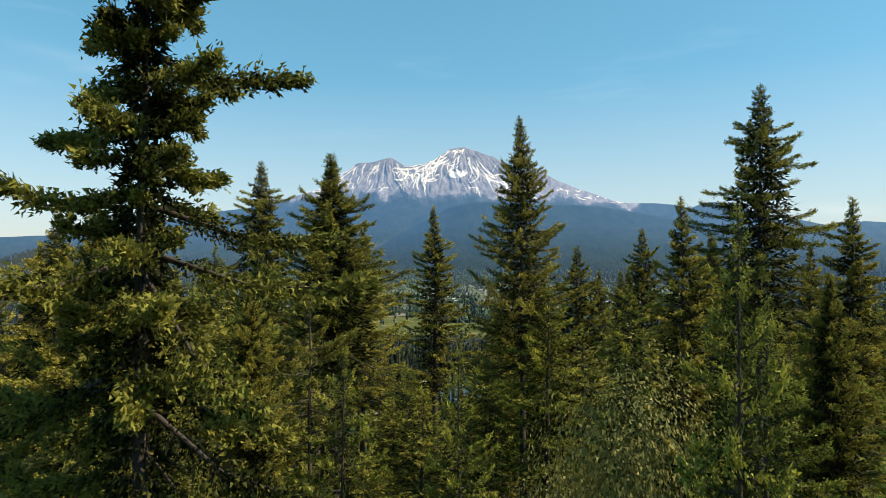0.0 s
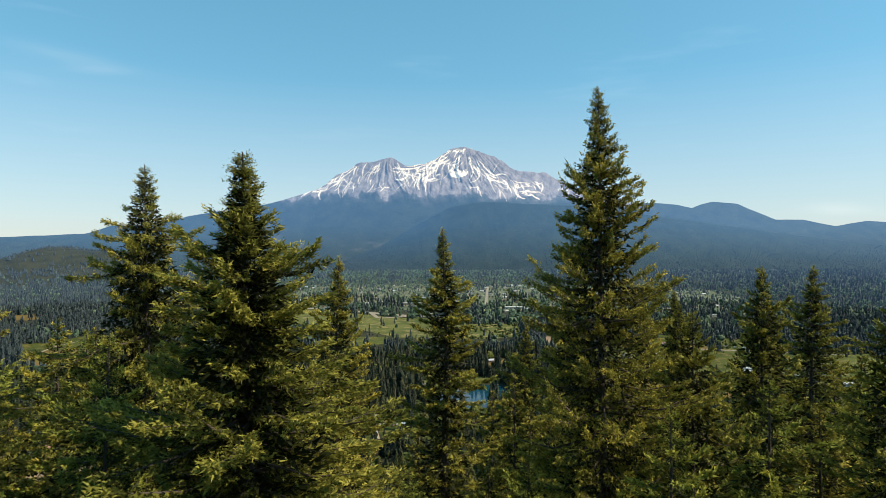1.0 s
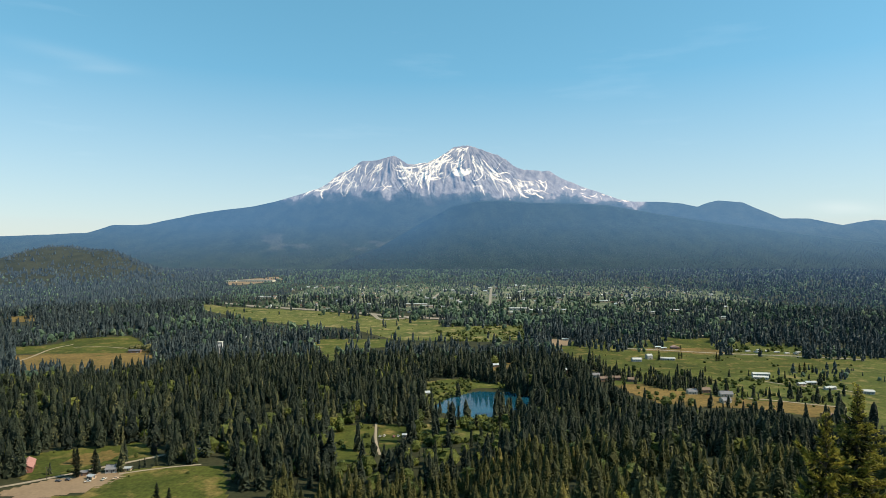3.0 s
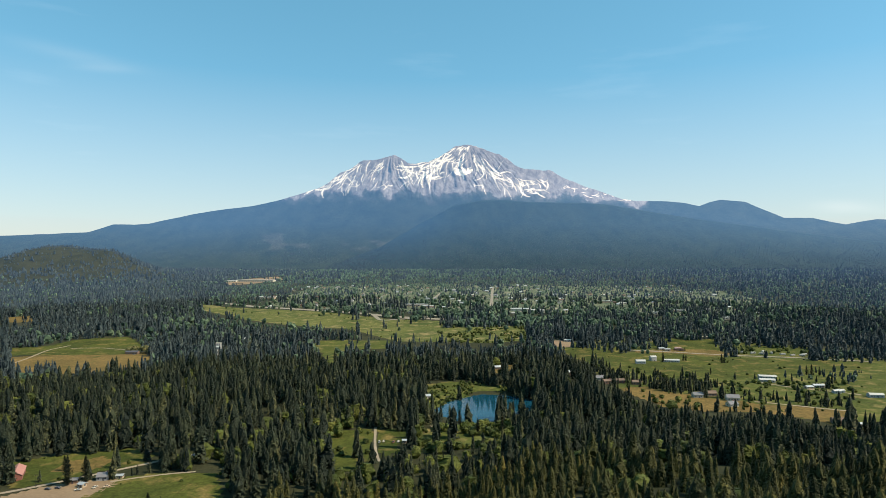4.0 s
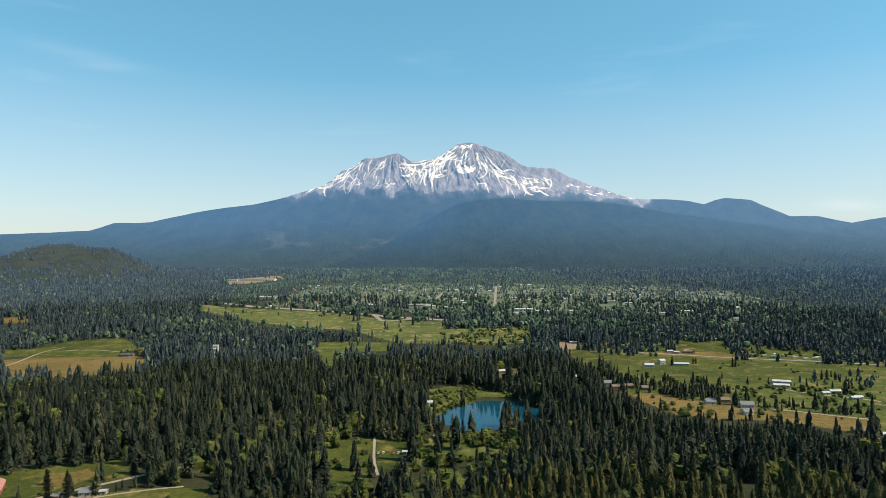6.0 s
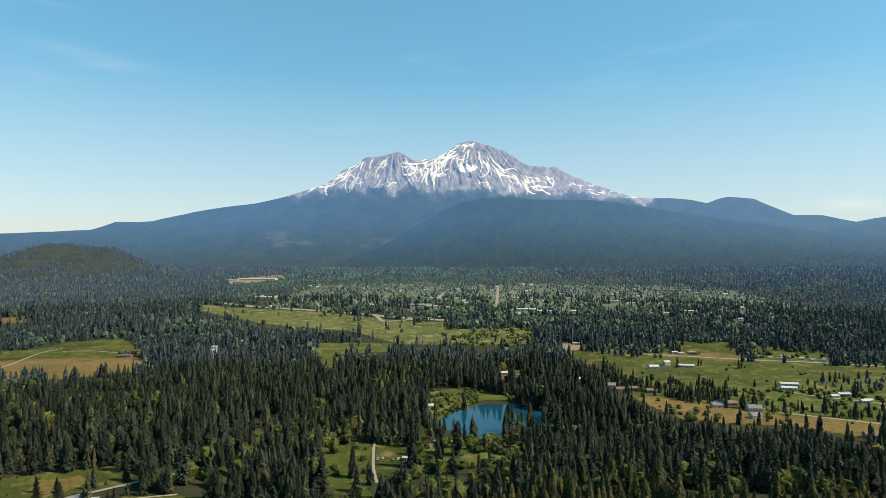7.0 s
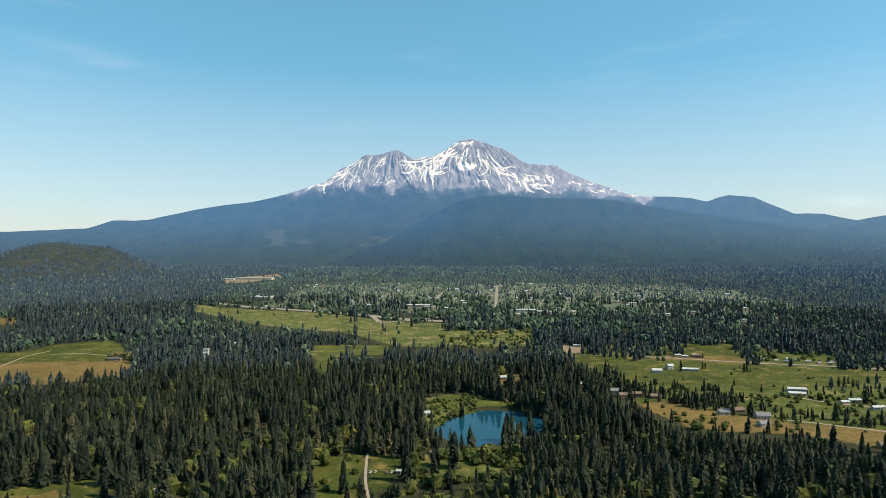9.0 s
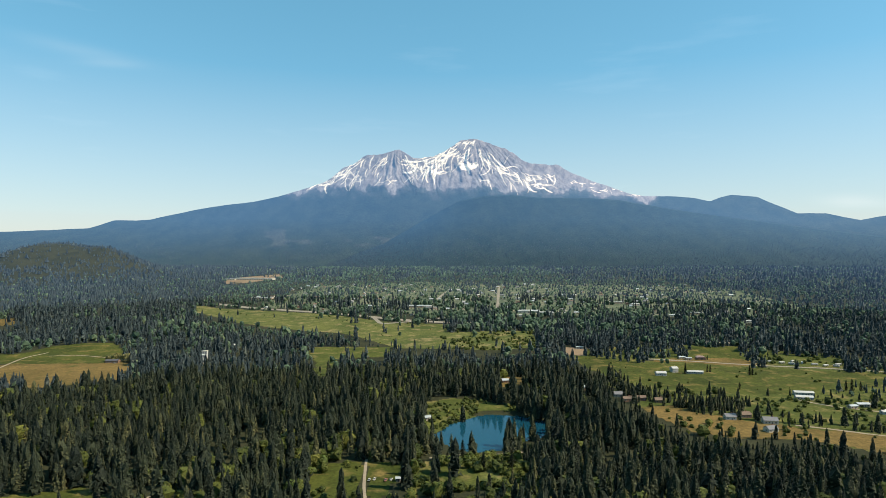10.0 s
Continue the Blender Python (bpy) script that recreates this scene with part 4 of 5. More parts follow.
def woods():
    for kinds, leaf, r0, r1, spacing, tall, wide in ((HILL_KINDS, LEAF_NEAR, 110, 470, 7.7, 21, 1.35), (NEAR_KINDS, LEAF_KINDS, 400, 1000, 7.6, 23.5, 1.3),
                                                     (MID_KINDS, LEAF_FAR, 1000, 1900, 9.2, 19.5, 1.5), (FAR_KINDS, LEAF_FAR, 1900, 2600, 10.5, 13, 1.7),
                                                     (FAR_KINDS, LEAF_FAR, 2600, 4050, 15.5, 15, 1.9)):
        x, y = scatter(r0, r1, spacing)
        slope = (y < 470) & (np.abs(x) < 330)
        keep = clear_of(x, y) & thin(x, y) & (slope if r1 == 470 else ~slope)
        keep &= y < 3390
        if r1 == 470:
            keep &= x > -0.3 * y + 20
        knoll = (np.hypot((x + 1745) / 300, (y - 2790) / 340) < 0.95) & (y < 2800)
        keep &= ~(knoll & (rng.random(len(x)) < 0.9))
        x, y = x[keep], y[keep]
        broad = (rng.random(len(x)) < leafy_share(x, y)) & (np.hypot(x + 1700, y - 2790) > 420)
        town = step(1450, 1650, y) * step(2700, 2400, y) * step(-700, -500, x) * step(1300, 900, x)
        h = tall * np.clip(rng.normal(0.85, 0.24, len(x)), 0.3, 1.4) * (0.7 + 0.6 * fbm(x / 120, y / 120, 24, 2)) * (1 - 0.12 * town)
        h = np.where((x > 200) & (y > 640) & (y < 1010), 0.72 * h, h)
        h = np.where(broad, h * (0.5 if r0 < 1000 else 0.6), h)
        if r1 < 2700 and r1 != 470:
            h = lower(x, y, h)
        x, y, h, broad = x[h > 0], y[h > 0], h[h > 0], broad[h > 0]
        where = "on the hillside" if r1 == 470 else "on the valley floor" if r1 < 2600 else "below the far slopes"
        far = r0 >= 1900
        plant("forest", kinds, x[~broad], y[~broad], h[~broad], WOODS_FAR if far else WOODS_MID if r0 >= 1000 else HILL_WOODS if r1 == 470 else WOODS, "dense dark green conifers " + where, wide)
        plant("grove", leaf, x[broad], y[broad], h[broad], LEAFY_FAR if far else HAZY_LEAVES if r0 >= 1000 else LEAFY, "lighter green broad-leaved trees " + where, 1.1)


woods()


def knoll_woods():
    """Dense low conifers over the rounded knoll."""
    a, r = rng.uniform(0, 2 * np.pi, 3200), np.sqrt(rng.random(3200))
    x, y = -1740 + 400 * r * np.cos(a), 2790 + 440 * r * np.sin(a)
    keep = rng.random(3200) < np.where((r < 0.78) & (y < 2770), 0.34, 1.0)
    x, y = x[keep], y[keep]
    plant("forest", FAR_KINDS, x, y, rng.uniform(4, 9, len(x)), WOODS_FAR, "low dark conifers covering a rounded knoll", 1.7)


def slope_woods():
    """Conifers over the feet of the far slopes, where the valley woods run out into them."""
    for name, count, v_top in (("foothill", 14000, 0.03), ("mountain", 14000, 0.02)):
        x, y, z, v = SLOPES[name]
        i, j = rng.integers(0, x.shape[0] - 1, count * 4), rng.integers(0, x.shape[1] - 1, count * 4)
        f, e = rng.random(count * 4), rng.random(count * 4)
        X, Y, Z, V = (p[i, j] * (1 - f) * (1 - e) + p[i + 1, j] * f * (1 - e) + p[i, j + 1] * (1 - f) * e + p[i + 1, j + 1] * f * e for p in (x, y, z, v))
        keep = (V < v_top) & (np.abs(X / Y) < 0.8) & (rng.random(len(X)) < step(v_top, -0.02, V))
        X, Y, Z, V = X[keep][:count], Y[keep][:count], Z[keep][:count], V[keep][:count]
        plant("forest", FAR_KINDS, X, Y, rng.uniform(6, 10, len(X)), WOODS_FAR, "dark conifers over the feet of the far slopes", 1.7, Z - 1.0, haze_at(np.hypot(X, Y)) * slope_haze(V) * 2.1)


slope_woods()
knoll_woods()


def surrounding_woods():
    """The same woods go on beside and behind the start of the flight."""
    x, y = rng.uniform(-420, 420, 4200), rng.uniform(-420, 330, 4200)
    keep = (np.abs(x) > 0.82 * (y + 12) + 3) & (np.hypot(x, y) > 9) & clear_of(x, y)
    x, y = x[keep], y[keep]
    # unseen trees on the sunward side are kept low, so the foreground stays lit
    h = rng.uniform(13, 22, len(x)) * np.where((x > 0) & (np.hypot(x, y) < 75), 0.35, 1.0)
    plant("forest", MID_KINDS, x, y, h, WOODS, "dense dark green conifers round the hilltop", 1.3)


surrounding_woods()


def bushes():
    """Low shrubs over the marsh, the scrub meadow and along the meadow edges."""
    X, Y, H = [], [], []
    for poly, n, tall in ((SHRUB_BELT, 150, 7.0), (MARSH, 260, 3.4), (CENTRAL_SCRUB, 260, 4.5), (EAST_LAWN, 110, 4.5), (EAST_MEADOW, 70, 3.2), (FARM_MEADOW, 26, 3.0), (PATH_MEADOW_WEST, 22, 4.0),
                          (HOUSE_LOTS, 90, 5.0), (CENTRAL_MEADOW, 110, 3.0), (CAMP_CLEARING, 40, 6.0), (FARM_PASTURE, 14, 2.0)):
        (x0, y0), (x1, y1) = np.min(poly, 0), np.max(poly, 0)
        x, y = rng.uniform(x0, x1, n * 2), rng.uniform(y0, y1, n * 2)
        k = inside(poly, x, y) & (fbm(x / 30, y / 30, 33, 2) > 0.45)
        X.append(x[k]), Y.append(y[k]), H.append(tall * rng.uniform(0.3, 1.3, k.sum()))
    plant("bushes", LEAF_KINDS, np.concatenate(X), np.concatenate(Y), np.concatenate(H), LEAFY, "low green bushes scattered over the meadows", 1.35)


bushes()

# ---- conifers of the near hillside ----
def tube(co, tri, pts, radii, sides):
    """A tapered limb through the points."""
    pts = np.array(pts, float)
    d = np.gradient(pts, axis=0)
    base = len(co)
    for p, t, r in zip(pts, d, radii):
        t = t / (np.linalg.norm(t) + 1e-9)
        u = np.cross(t, (0.3, 0.2, 1.0) if abs(t[2]) < 0.9 else (1.0, 0.1, 0.0))
        u /= np.linalg.norm(u)
        v = np.cross(t, u)
        for k in range(sides):
            a = 2 * math.pi * k / sides
            co.append(p + r * (u * math.cos(a) + v * math.sin(a)))
    for k in range(len(pts) - 1):
        for s in range(sides):
            a, b = base + k * sides + s, base + k * sides + (s + 1) % sides
            tri += [(a, b, b + sides), (a, b + sides, a + sides)]


def conifer_meshes(name, H, R, limbs, seed, slope=0.40, twig=8.0, sprays=8, size=0.30, bare=0.3, gap=0.0, mat=FIR, wood_limbs=True, droop=0.0, core=1700, narrow=0.2, inner=0.46, upturn=0.13, wild=1.0, puff=0.04, tone=0.0, reach=0.5):
    """Trunk with limbs, and the needle sprays of the crown, as two meshes. slope: how fast the crown widens below its top."""
    g = np.random.default_rng(seed)
    wc, wt = [], []
    zs = np.linspace(0, H * 0.995, 9)
    bend = np.cumsum(g.normal(0, 0.05, (9, 2)), axis=0) * (zs / H)[:, None]
    tube(wc, wt, [(bx, by, z) for (bx, by), z in zip(bend, zs)], 0.011 * H * (1 - zs / H) ** 0.9 + 0.012, 8)
    O, DIR, SZ, TI = [], [], [], []
    lean = g.normal(0, 0.12 * wild, 16)
    for k in range(limbs):
        q = bare + (0.99 - bare) * ((k + g.random()) / limbs) ** 0.85
        z = q * H
        a = k * 2.39996 + g.normal(0, 0.4)
        full = min(R, slope * (H - z) * min(1.0, 0.55 + 0.2 * (H - z)) + 0.06) * (1 + lean[int(a * 2.5) % 16] + 0.18 * math.sin(z * 2.1 + seed))
        L = full * max(0.2, 1.08 + 0.08 * (wild - 1) - 0.5 * wild * g.random() ** 1.6)
        if g.random() < 0.05:
            L *= 1.06
        if g.random() < gap:
            L *= 0.4
        lift = math.radians(-10 - droop + 26 * q ** 3.0 + g.normal(0, 9))
        out = np.array([math.cos(a), math.sin(a), 0.0])
        side = np.array([-math.sin(a), math.cos(a), 0.0])
        root = np.array([np.interp(z, zs, bend[:, 0]), np.interp(z, zs, bend[:, 1]), z])
        t = np.linspace(0, 1, 5)
        rise = math.sin(lift) * t * L + L * (upturn * t ** 2.4 - 0.08 * np.sin(t * math.pi)) * (1 - 0.4 * q)
        pts = root + out * (math.cos(lift) * L * t)[:, None] + side * (g.normal(0, 0.07) * L * t * t)[:, None] + np.array([0, 0, 1.0]) * rise[:, None]
        if wood_limbs:
            tube(wc, wt, pts[[0, 2, 4]], [0.012 * L + 0.012, 0.007 * L + 0.008, 0.004], 3)
        m = int(4 + L * twig)
        s = 0.12 + 0.88 * ((np.arange(m) + g.random(m)) / m) ** 0.8
        p = np.stack([np.interp(s * 4, range(5), pts[:, c]) for c in range(3)], -1)
        ahead = np.diff(pts, axis=0)[np.minimum((s * 4).astype(int), 3)]
        ahead /= np.linalg.norm(ahead, axis=1)[:, None] + 1e-9
        sgn = np.where(np.arange(m) % 2, 1.0, -1.0)
        td = ahead * g.uniform(0.4, 0.95, m)[:, None] + side * (sgn * g.uniform(0.3, 1.0, m) * (1.25 - s))[:, None]
        td[:, 2] += g.normal(-0.06, 0.17, m)
        td /= np.linalg.norm(td, axis=1)[:, None]
        tip = min(1.0, 0.22 + (H - z) / 3.0)
        TL = np.minimum((0.14 + 0.22 * L * (1.08 - s)) * g.uniform(0.6, 1.15, m), 0.62) * tip
        f = (np.arange(sprays) + 0.6) / sprays
        o = p[:, None] + td[:, None] * (TL[:, None] * f)[..., None] + g.normal(0, puff, (m, sprays, 3))
        o[..., 2] += 0.08 * f * f - 0.10 * TL[:, None] * f * f
        dv = td[:, None] * 0.9 + g.normal(0, 0.42, (m, sprays, 3)) + np.array([0, 0, 0.10])
        dv /= np.linalg.norm(dv, axis=2)[..., None]
        O.append(o.reshape(-1, 3)), DIR.append(dv.reshape(-1, 3))
        SZ.append(size * g.uniform(0.6, 1.2, m * sprays) * (0.7 + 0.3 * min(1, L)) * (0.45 + 0.55 * tip))
        # shade painted into the tint: dark near the trunk, light at the tips
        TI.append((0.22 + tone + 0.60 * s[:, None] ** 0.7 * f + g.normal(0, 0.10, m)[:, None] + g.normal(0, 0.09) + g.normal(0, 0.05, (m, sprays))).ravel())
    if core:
        # inner shade of the crown, painted as near-black needles round the trunk
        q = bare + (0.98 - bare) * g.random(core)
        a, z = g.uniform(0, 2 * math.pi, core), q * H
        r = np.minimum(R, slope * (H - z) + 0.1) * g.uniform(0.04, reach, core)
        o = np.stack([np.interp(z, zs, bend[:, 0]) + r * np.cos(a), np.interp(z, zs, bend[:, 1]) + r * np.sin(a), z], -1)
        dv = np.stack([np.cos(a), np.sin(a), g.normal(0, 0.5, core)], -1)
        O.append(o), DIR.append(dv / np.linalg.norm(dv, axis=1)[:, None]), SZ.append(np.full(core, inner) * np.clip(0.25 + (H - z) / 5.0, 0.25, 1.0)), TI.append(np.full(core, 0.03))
    O, DIR, SZ, TI = np.concatenate(O), np.concatenate(DIR), np.concatenate(SZ), np.clip(np.concatenate(TI), 0, 1)
    W = np.cross(DIR, g.normal(0, 1, O.shape) + np.array([0, 0, 0.7]))
    W /= np.linalg.norm(W, axis=1)[:, None]
    s, w = SZ[:, None], SZ[:, None] * narrow
    v = np.stack([O - DIR * s * 0.15 + W * w, O - DIR * s * 0.15 - W * w, O + DIR * s * 0.85], 1)
    wood, crown = bpy.data.meshes.new(name + "_trunk"), bpy.data.meshes.new(name + "_crown")
    fill(wood, np.array(wc), np.array(wt))
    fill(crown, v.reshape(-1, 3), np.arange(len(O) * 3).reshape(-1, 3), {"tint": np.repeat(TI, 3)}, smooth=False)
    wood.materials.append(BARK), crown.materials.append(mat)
    return wood, crown, H


def conifer(kind, x, y, top_z, label, category="conifer", group="hillside conifers", turn=0.0, wide=1.0, deep=1.0):
    """One tree: an empty at its foot, with trunk and crown, scaled so that its top comes to top_z."""
    wood, crown, H = kind
    z = float(height(x, y)) - 0.4
    s = max(0.12, (top_z - z) / H)
    root = tagged(new("pine_tree" if crown.materials[0] == PINE else "fir_tree"), label, category, group)
    for part_name, me in (("trunk", wood), ("crown", crown)):
        ob = new(part_name, me)
        ob.parent = root
    root.matrix_basis = pose(x, y, z) @ Matrix.Diagonal((s * wide, s * wide * deep, s, 1)) @ pose(0, 0, 0, 0, 0, turn)
    return root


FINE = dict(sprays=16, size=0.15, bare=0.5, twig=8.0, narrow=0.2, inner=0.32)
CLOSE = dict(sprays=20, size=0.115, bare=0.6, twig=9.5, narrow=0.2, core=6000, inner=0.26)
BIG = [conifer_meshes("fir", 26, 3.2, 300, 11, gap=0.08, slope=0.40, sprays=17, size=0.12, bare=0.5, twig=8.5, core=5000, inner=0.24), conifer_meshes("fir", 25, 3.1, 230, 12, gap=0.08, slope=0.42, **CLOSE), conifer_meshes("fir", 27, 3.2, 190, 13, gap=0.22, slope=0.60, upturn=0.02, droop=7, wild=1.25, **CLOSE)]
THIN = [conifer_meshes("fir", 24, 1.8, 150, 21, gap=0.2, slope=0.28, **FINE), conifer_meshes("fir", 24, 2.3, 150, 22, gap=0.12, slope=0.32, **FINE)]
# tone paints the whole crown darker, as its near side lies in shade
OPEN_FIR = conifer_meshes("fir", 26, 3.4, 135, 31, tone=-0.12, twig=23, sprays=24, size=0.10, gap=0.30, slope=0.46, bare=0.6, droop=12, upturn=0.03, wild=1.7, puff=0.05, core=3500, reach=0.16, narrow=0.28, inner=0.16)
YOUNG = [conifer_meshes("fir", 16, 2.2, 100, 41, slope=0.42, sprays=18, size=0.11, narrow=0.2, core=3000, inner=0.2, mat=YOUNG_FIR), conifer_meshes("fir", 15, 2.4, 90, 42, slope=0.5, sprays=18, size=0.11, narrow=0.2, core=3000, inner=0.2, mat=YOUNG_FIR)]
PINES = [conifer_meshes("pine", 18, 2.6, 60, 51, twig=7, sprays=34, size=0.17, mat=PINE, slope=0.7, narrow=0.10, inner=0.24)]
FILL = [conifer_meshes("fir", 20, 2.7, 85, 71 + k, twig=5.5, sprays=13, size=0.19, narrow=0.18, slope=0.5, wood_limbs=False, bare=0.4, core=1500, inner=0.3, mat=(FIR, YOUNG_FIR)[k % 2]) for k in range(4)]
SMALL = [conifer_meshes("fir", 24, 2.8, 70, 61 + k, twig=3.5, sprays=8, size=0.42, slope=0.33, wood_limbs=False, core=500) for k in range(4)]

MIDDLE = conifer_meshes("fir", 27, 3.2, 130, 14, gap=0.15, slope=0.5, sprays=8, size=0.27, bare=0.5, twig=6, narrow=0.18)

LONE_KINDS = [conifer_meshes("fir", 24, 3.6, 150, 81 + k, twig=3.0, sprays=7, size=0.50, slope=0.30, wood_limbs=False, bare=0.06, core=900, inner=0.8, narrow=0.3, mat=WOODS) for k in range(2)]

NEAR_LABEL = "tall green fir with dense clumped needles on the hillside"
# x, y, height of the top, width
OAKS = ((4.9, 15.5, 164.0, 0.46), (6.8, 18.5, 163.2, 0.48))
# x, y, height of the top over the start of the flight, kind, width
SPECIMENS = (
    (4.68, 31.5, 7.6, BIG[0], 0.77), (-4.3, 26.0, 4.6, BIG[1], 1.15), (0.0, 43.8, 3.8, THIN[0], 1.1), (-8.7, 31.1, 5.1, BIG[2], 0.8),
    (13.6, 39.2, 2.0, MIDDLE, 0.8), (25.1, 54.0, 1.8, THIN[1], 1.1), (-4.7, 39.1, 2.4, THIN[1], 0.9), (-7.4, 37.9, 2.2, THIN[0], 0.9),
    (9.3, 57.6, -0.2, THIN[1], 1.0), (12.4, 23.0, 6.8, BIG[2], 0.8), (-3.8, 7.6, 6.9, OPEN_FIR, 1.0), (3.7, 7.4, 0.75, YOUNG[0], 0.5),
    (17.5, 25.0, 2.6, THIN[0], 1.0), (8.4, 20.2, 2.1, THIN[1], 0.9), (-14.9, 31.0, 2.7, BIG[2], 0.8), (0.6, 13.0, -1.8, YOUNG[0], 0.6),
    (-4.3, 20.7, -1.1, PINES[0], 0.8), (24.8, 77.0, -1.2, THIN[0], 1.1), (19.3, 62.0, -1.2, MIDDLE, 0.7), (29.0, 67.0, -1.8, THIN[1], 1.1),
    (7.6, 67.0, -3.6, THIN[1], 1.0), (20.0, 72.0, -1.5, MIDDLE, 0.8), (7.8, 32.5, 0.7, MIDDLE, 0.8), (16.2, 35.0, 1.5, MIDDLE, 0.8),
    (-7.2, 19.5, 0.5, YOUNG[1], 0.7), (-10.2, 22.0, 1.0, BIG[1], 0.7), (-12.8, 25.5, 1.2, BIG[2], 0.7), (-6.3, 15.5, -0.6, YOUNG[0], 0.7), (8.6, 15.5, -0.9, YOUNG[1], 0.7),
    (12.4, 18.5, -0.4, BIG[1], 0.7), (21.0, 33.0, 0.9, MIDDLE, 0.7), (-17.5, 27.0, 0.8, MIDDLE, 0.7), (14.5, 29.0, 0.3, YOUNG[1], 0.8), (-2.6, 17.0, -2.4, YOUNG[1], 0.7),
    (-8.2, 27.5, 0.6, YOUNG[1], 0.8), (-12.0, 34.0, 0.0, FILL[0], 1.0), (-14.5, 38.0, -0.6, FILL[1], 1.0), (-17.5, 41.0, -0.4, FILL[2], 1.0), (-6.2, 33.5, -1.2, FILL[3], 0.9),
    (-19.0, 36.0, 0.2, FILL[0], 1.0), (-10.5, 36.5, -1.0, FILL[1], 0.9), (-22.0, 42.0, -0.8, FILL[3], 1.0),
    (-9.0, 16.0, 1.5, BIG[1], 0.9), (-6.6, 13.0, 0.2, BIG[0], 0.8), (-12.5, 20.0, 1.6, BIG[2], 0.85), (-5.4, 17.5, -0.5, BIG[1], 0.7))
for k, (x, y, top_z, kind, wide) in enumerate(SPECIMENS):
    conifer(kind, x, y, 165 + top_z, NEAR_LABEL, turn=k * 77 if k else 150, wide=wide, deep=0.46 if kind is OPEN_FIR else 1.0)


def hillside():
    """The crowd of trees below and between the tall ones, down to where the woods close."""
    g = np.random.default_rng(5)
    taken = [(x, y) for x, y, *_ in SPECIMENS] + [(x, y) for x, y, *_ in OAKS] + [(4.3, 13.0)]
    count = 0
    for _ in range(9000):
        near = count < 130
        y = 4 + 72 * g.random() if near else 70 + 75 * g.random()
        x = g.uniform(-1, 1) * (0.78 * y + 4)
        if any(math.hypot(x - a, y - b) < (2.1 if y < 76 else 5.0) for a, b in taken):
            continue
        land = float(height(x, y))
        if near:
            # tops stay under the flight
            top = 165 - 1.2 - 0.02 * y + g.uniform(-3.0, 1.6) - (5.0 if -4.5 < x < 3.5 else 0) - (0.42 * (y - 30) if x < -2 and y > 30 else 0.12 * max(0, y - 30))
            top = min(top, land + 24)
            if top - land < 5 or (y < 12 and abs(x) < 5):
                continue
            kind = (YOUNG + PINES + FILL)[g.integers(0, 7)] if y < 24 else FILL[g.integers(0, 4)] if y < 46 else SMALL[g.integers(0, 4)]
            conifer(kind, x, y, top, "yellow-green conifer crowded among taller firs", turn=g.uniform(0, 360), wide=min(2.0, kind[2] / (top - land)) * g.uniform(0.75, 1.0))
        else:
            top = land + g.uniform(14, 21)
            if x < 5:
                top = min(top, 170 - 0.44 * (y - 34))
            if top - land < 5:
                continue
            conifer(SMALL[g.integers(0, 4)], x, y, top, "dark green fir on the wooded slope", turn=g.uniform(0, 360), wide=1.0)
        taken.append((x, y))
        count += 1
        if count > 240:
            break


hillside()

# ---- buildings ----
def paint(name, rgb, rough=0.7, metal=0.0):
    r, g_, b = rgb
    return plain(name, (r * 0.85, g_ * 0.85, b * 0.85), rgb, 0.6, rough, metal, 0.01)


WHITE, CREAM, TAN, BROWN = paint("white_boards", (0.40, 0.39, 0.365)), paint("cream_boards", (0.50, 0.45, 0.36)), paint("tan_boards", (0.42, 0.32, 0.22)), paint("brown_boards", (0.20, 0.12, 0.08))
REDWOOD, GREYWALL = paint("red_boards", (0.25, 0.095, 0.075)), paint("grey_boards", (0.38, 0.38, 0.37))
SHINGLE, BROWNROOF, REDROOF = paint("grey_shingles", (0.17, 0.17, 0.18), 0.9), paint("brown_shingles", (0.16, 0.11, 0.08), 0.9), paint("faded_red_metal", (0.36, 0.22, 0.19), 0.6)
BARNROOF = plain("rusty_red_metal", (0.30, 0.095, 0.075), (0.40, 0.235, 0.19), 0.35, 0.6, 0.0, 0.01)
WHITEROOF, TINROOF, DARKROOF = paint("white_metal_roof", (0.42, 0.42, 0.40), 0.6), paint("pale_metal_roof", (0.42, 0.44, 0.45), 0.5, 0.3), paint("dark_shingles", (0.07, 0.07, 0.08), 0.9)
PANE = paint("window_glass", (0.05, 0.07, 0.09), 0.08)
TYRE = paint("tyre_rubber", (0.02, 0.02, 0.02), 0.9)


def part(name, bm, mat, parent, label=""):
    """One mesh object under a thing or a part."""
    me = bpy.data.meshes.new(name)
    bm.normal_update()
    bm.to_mesh(me)
    bm.free()
    me.materials.append(mat)
    ob = new(name, me)
    ob.parent = parent
    return tagged(ob, label) if label else ob


def box(x0, y0, z0, x1, y1, z1, bevel=0.0, bm=None):
    bm = bm or bmesh.new()
    bmesh.ops.create_cube(bm, size=1.0, matrix=Matrix.Translation(((x0 + x1) / 2, (y0 + y1) / 2, (z0 + z1) / 2)) @ Matrix.Diagonal((x1 - x0, y1 - y0, z1 - z0, 1)))
    if bevel:
        bmesh.ops.bevel(bm, geom=bm.edges[:], offset=bevel, segments=1, affect="EDGES")
    return bm


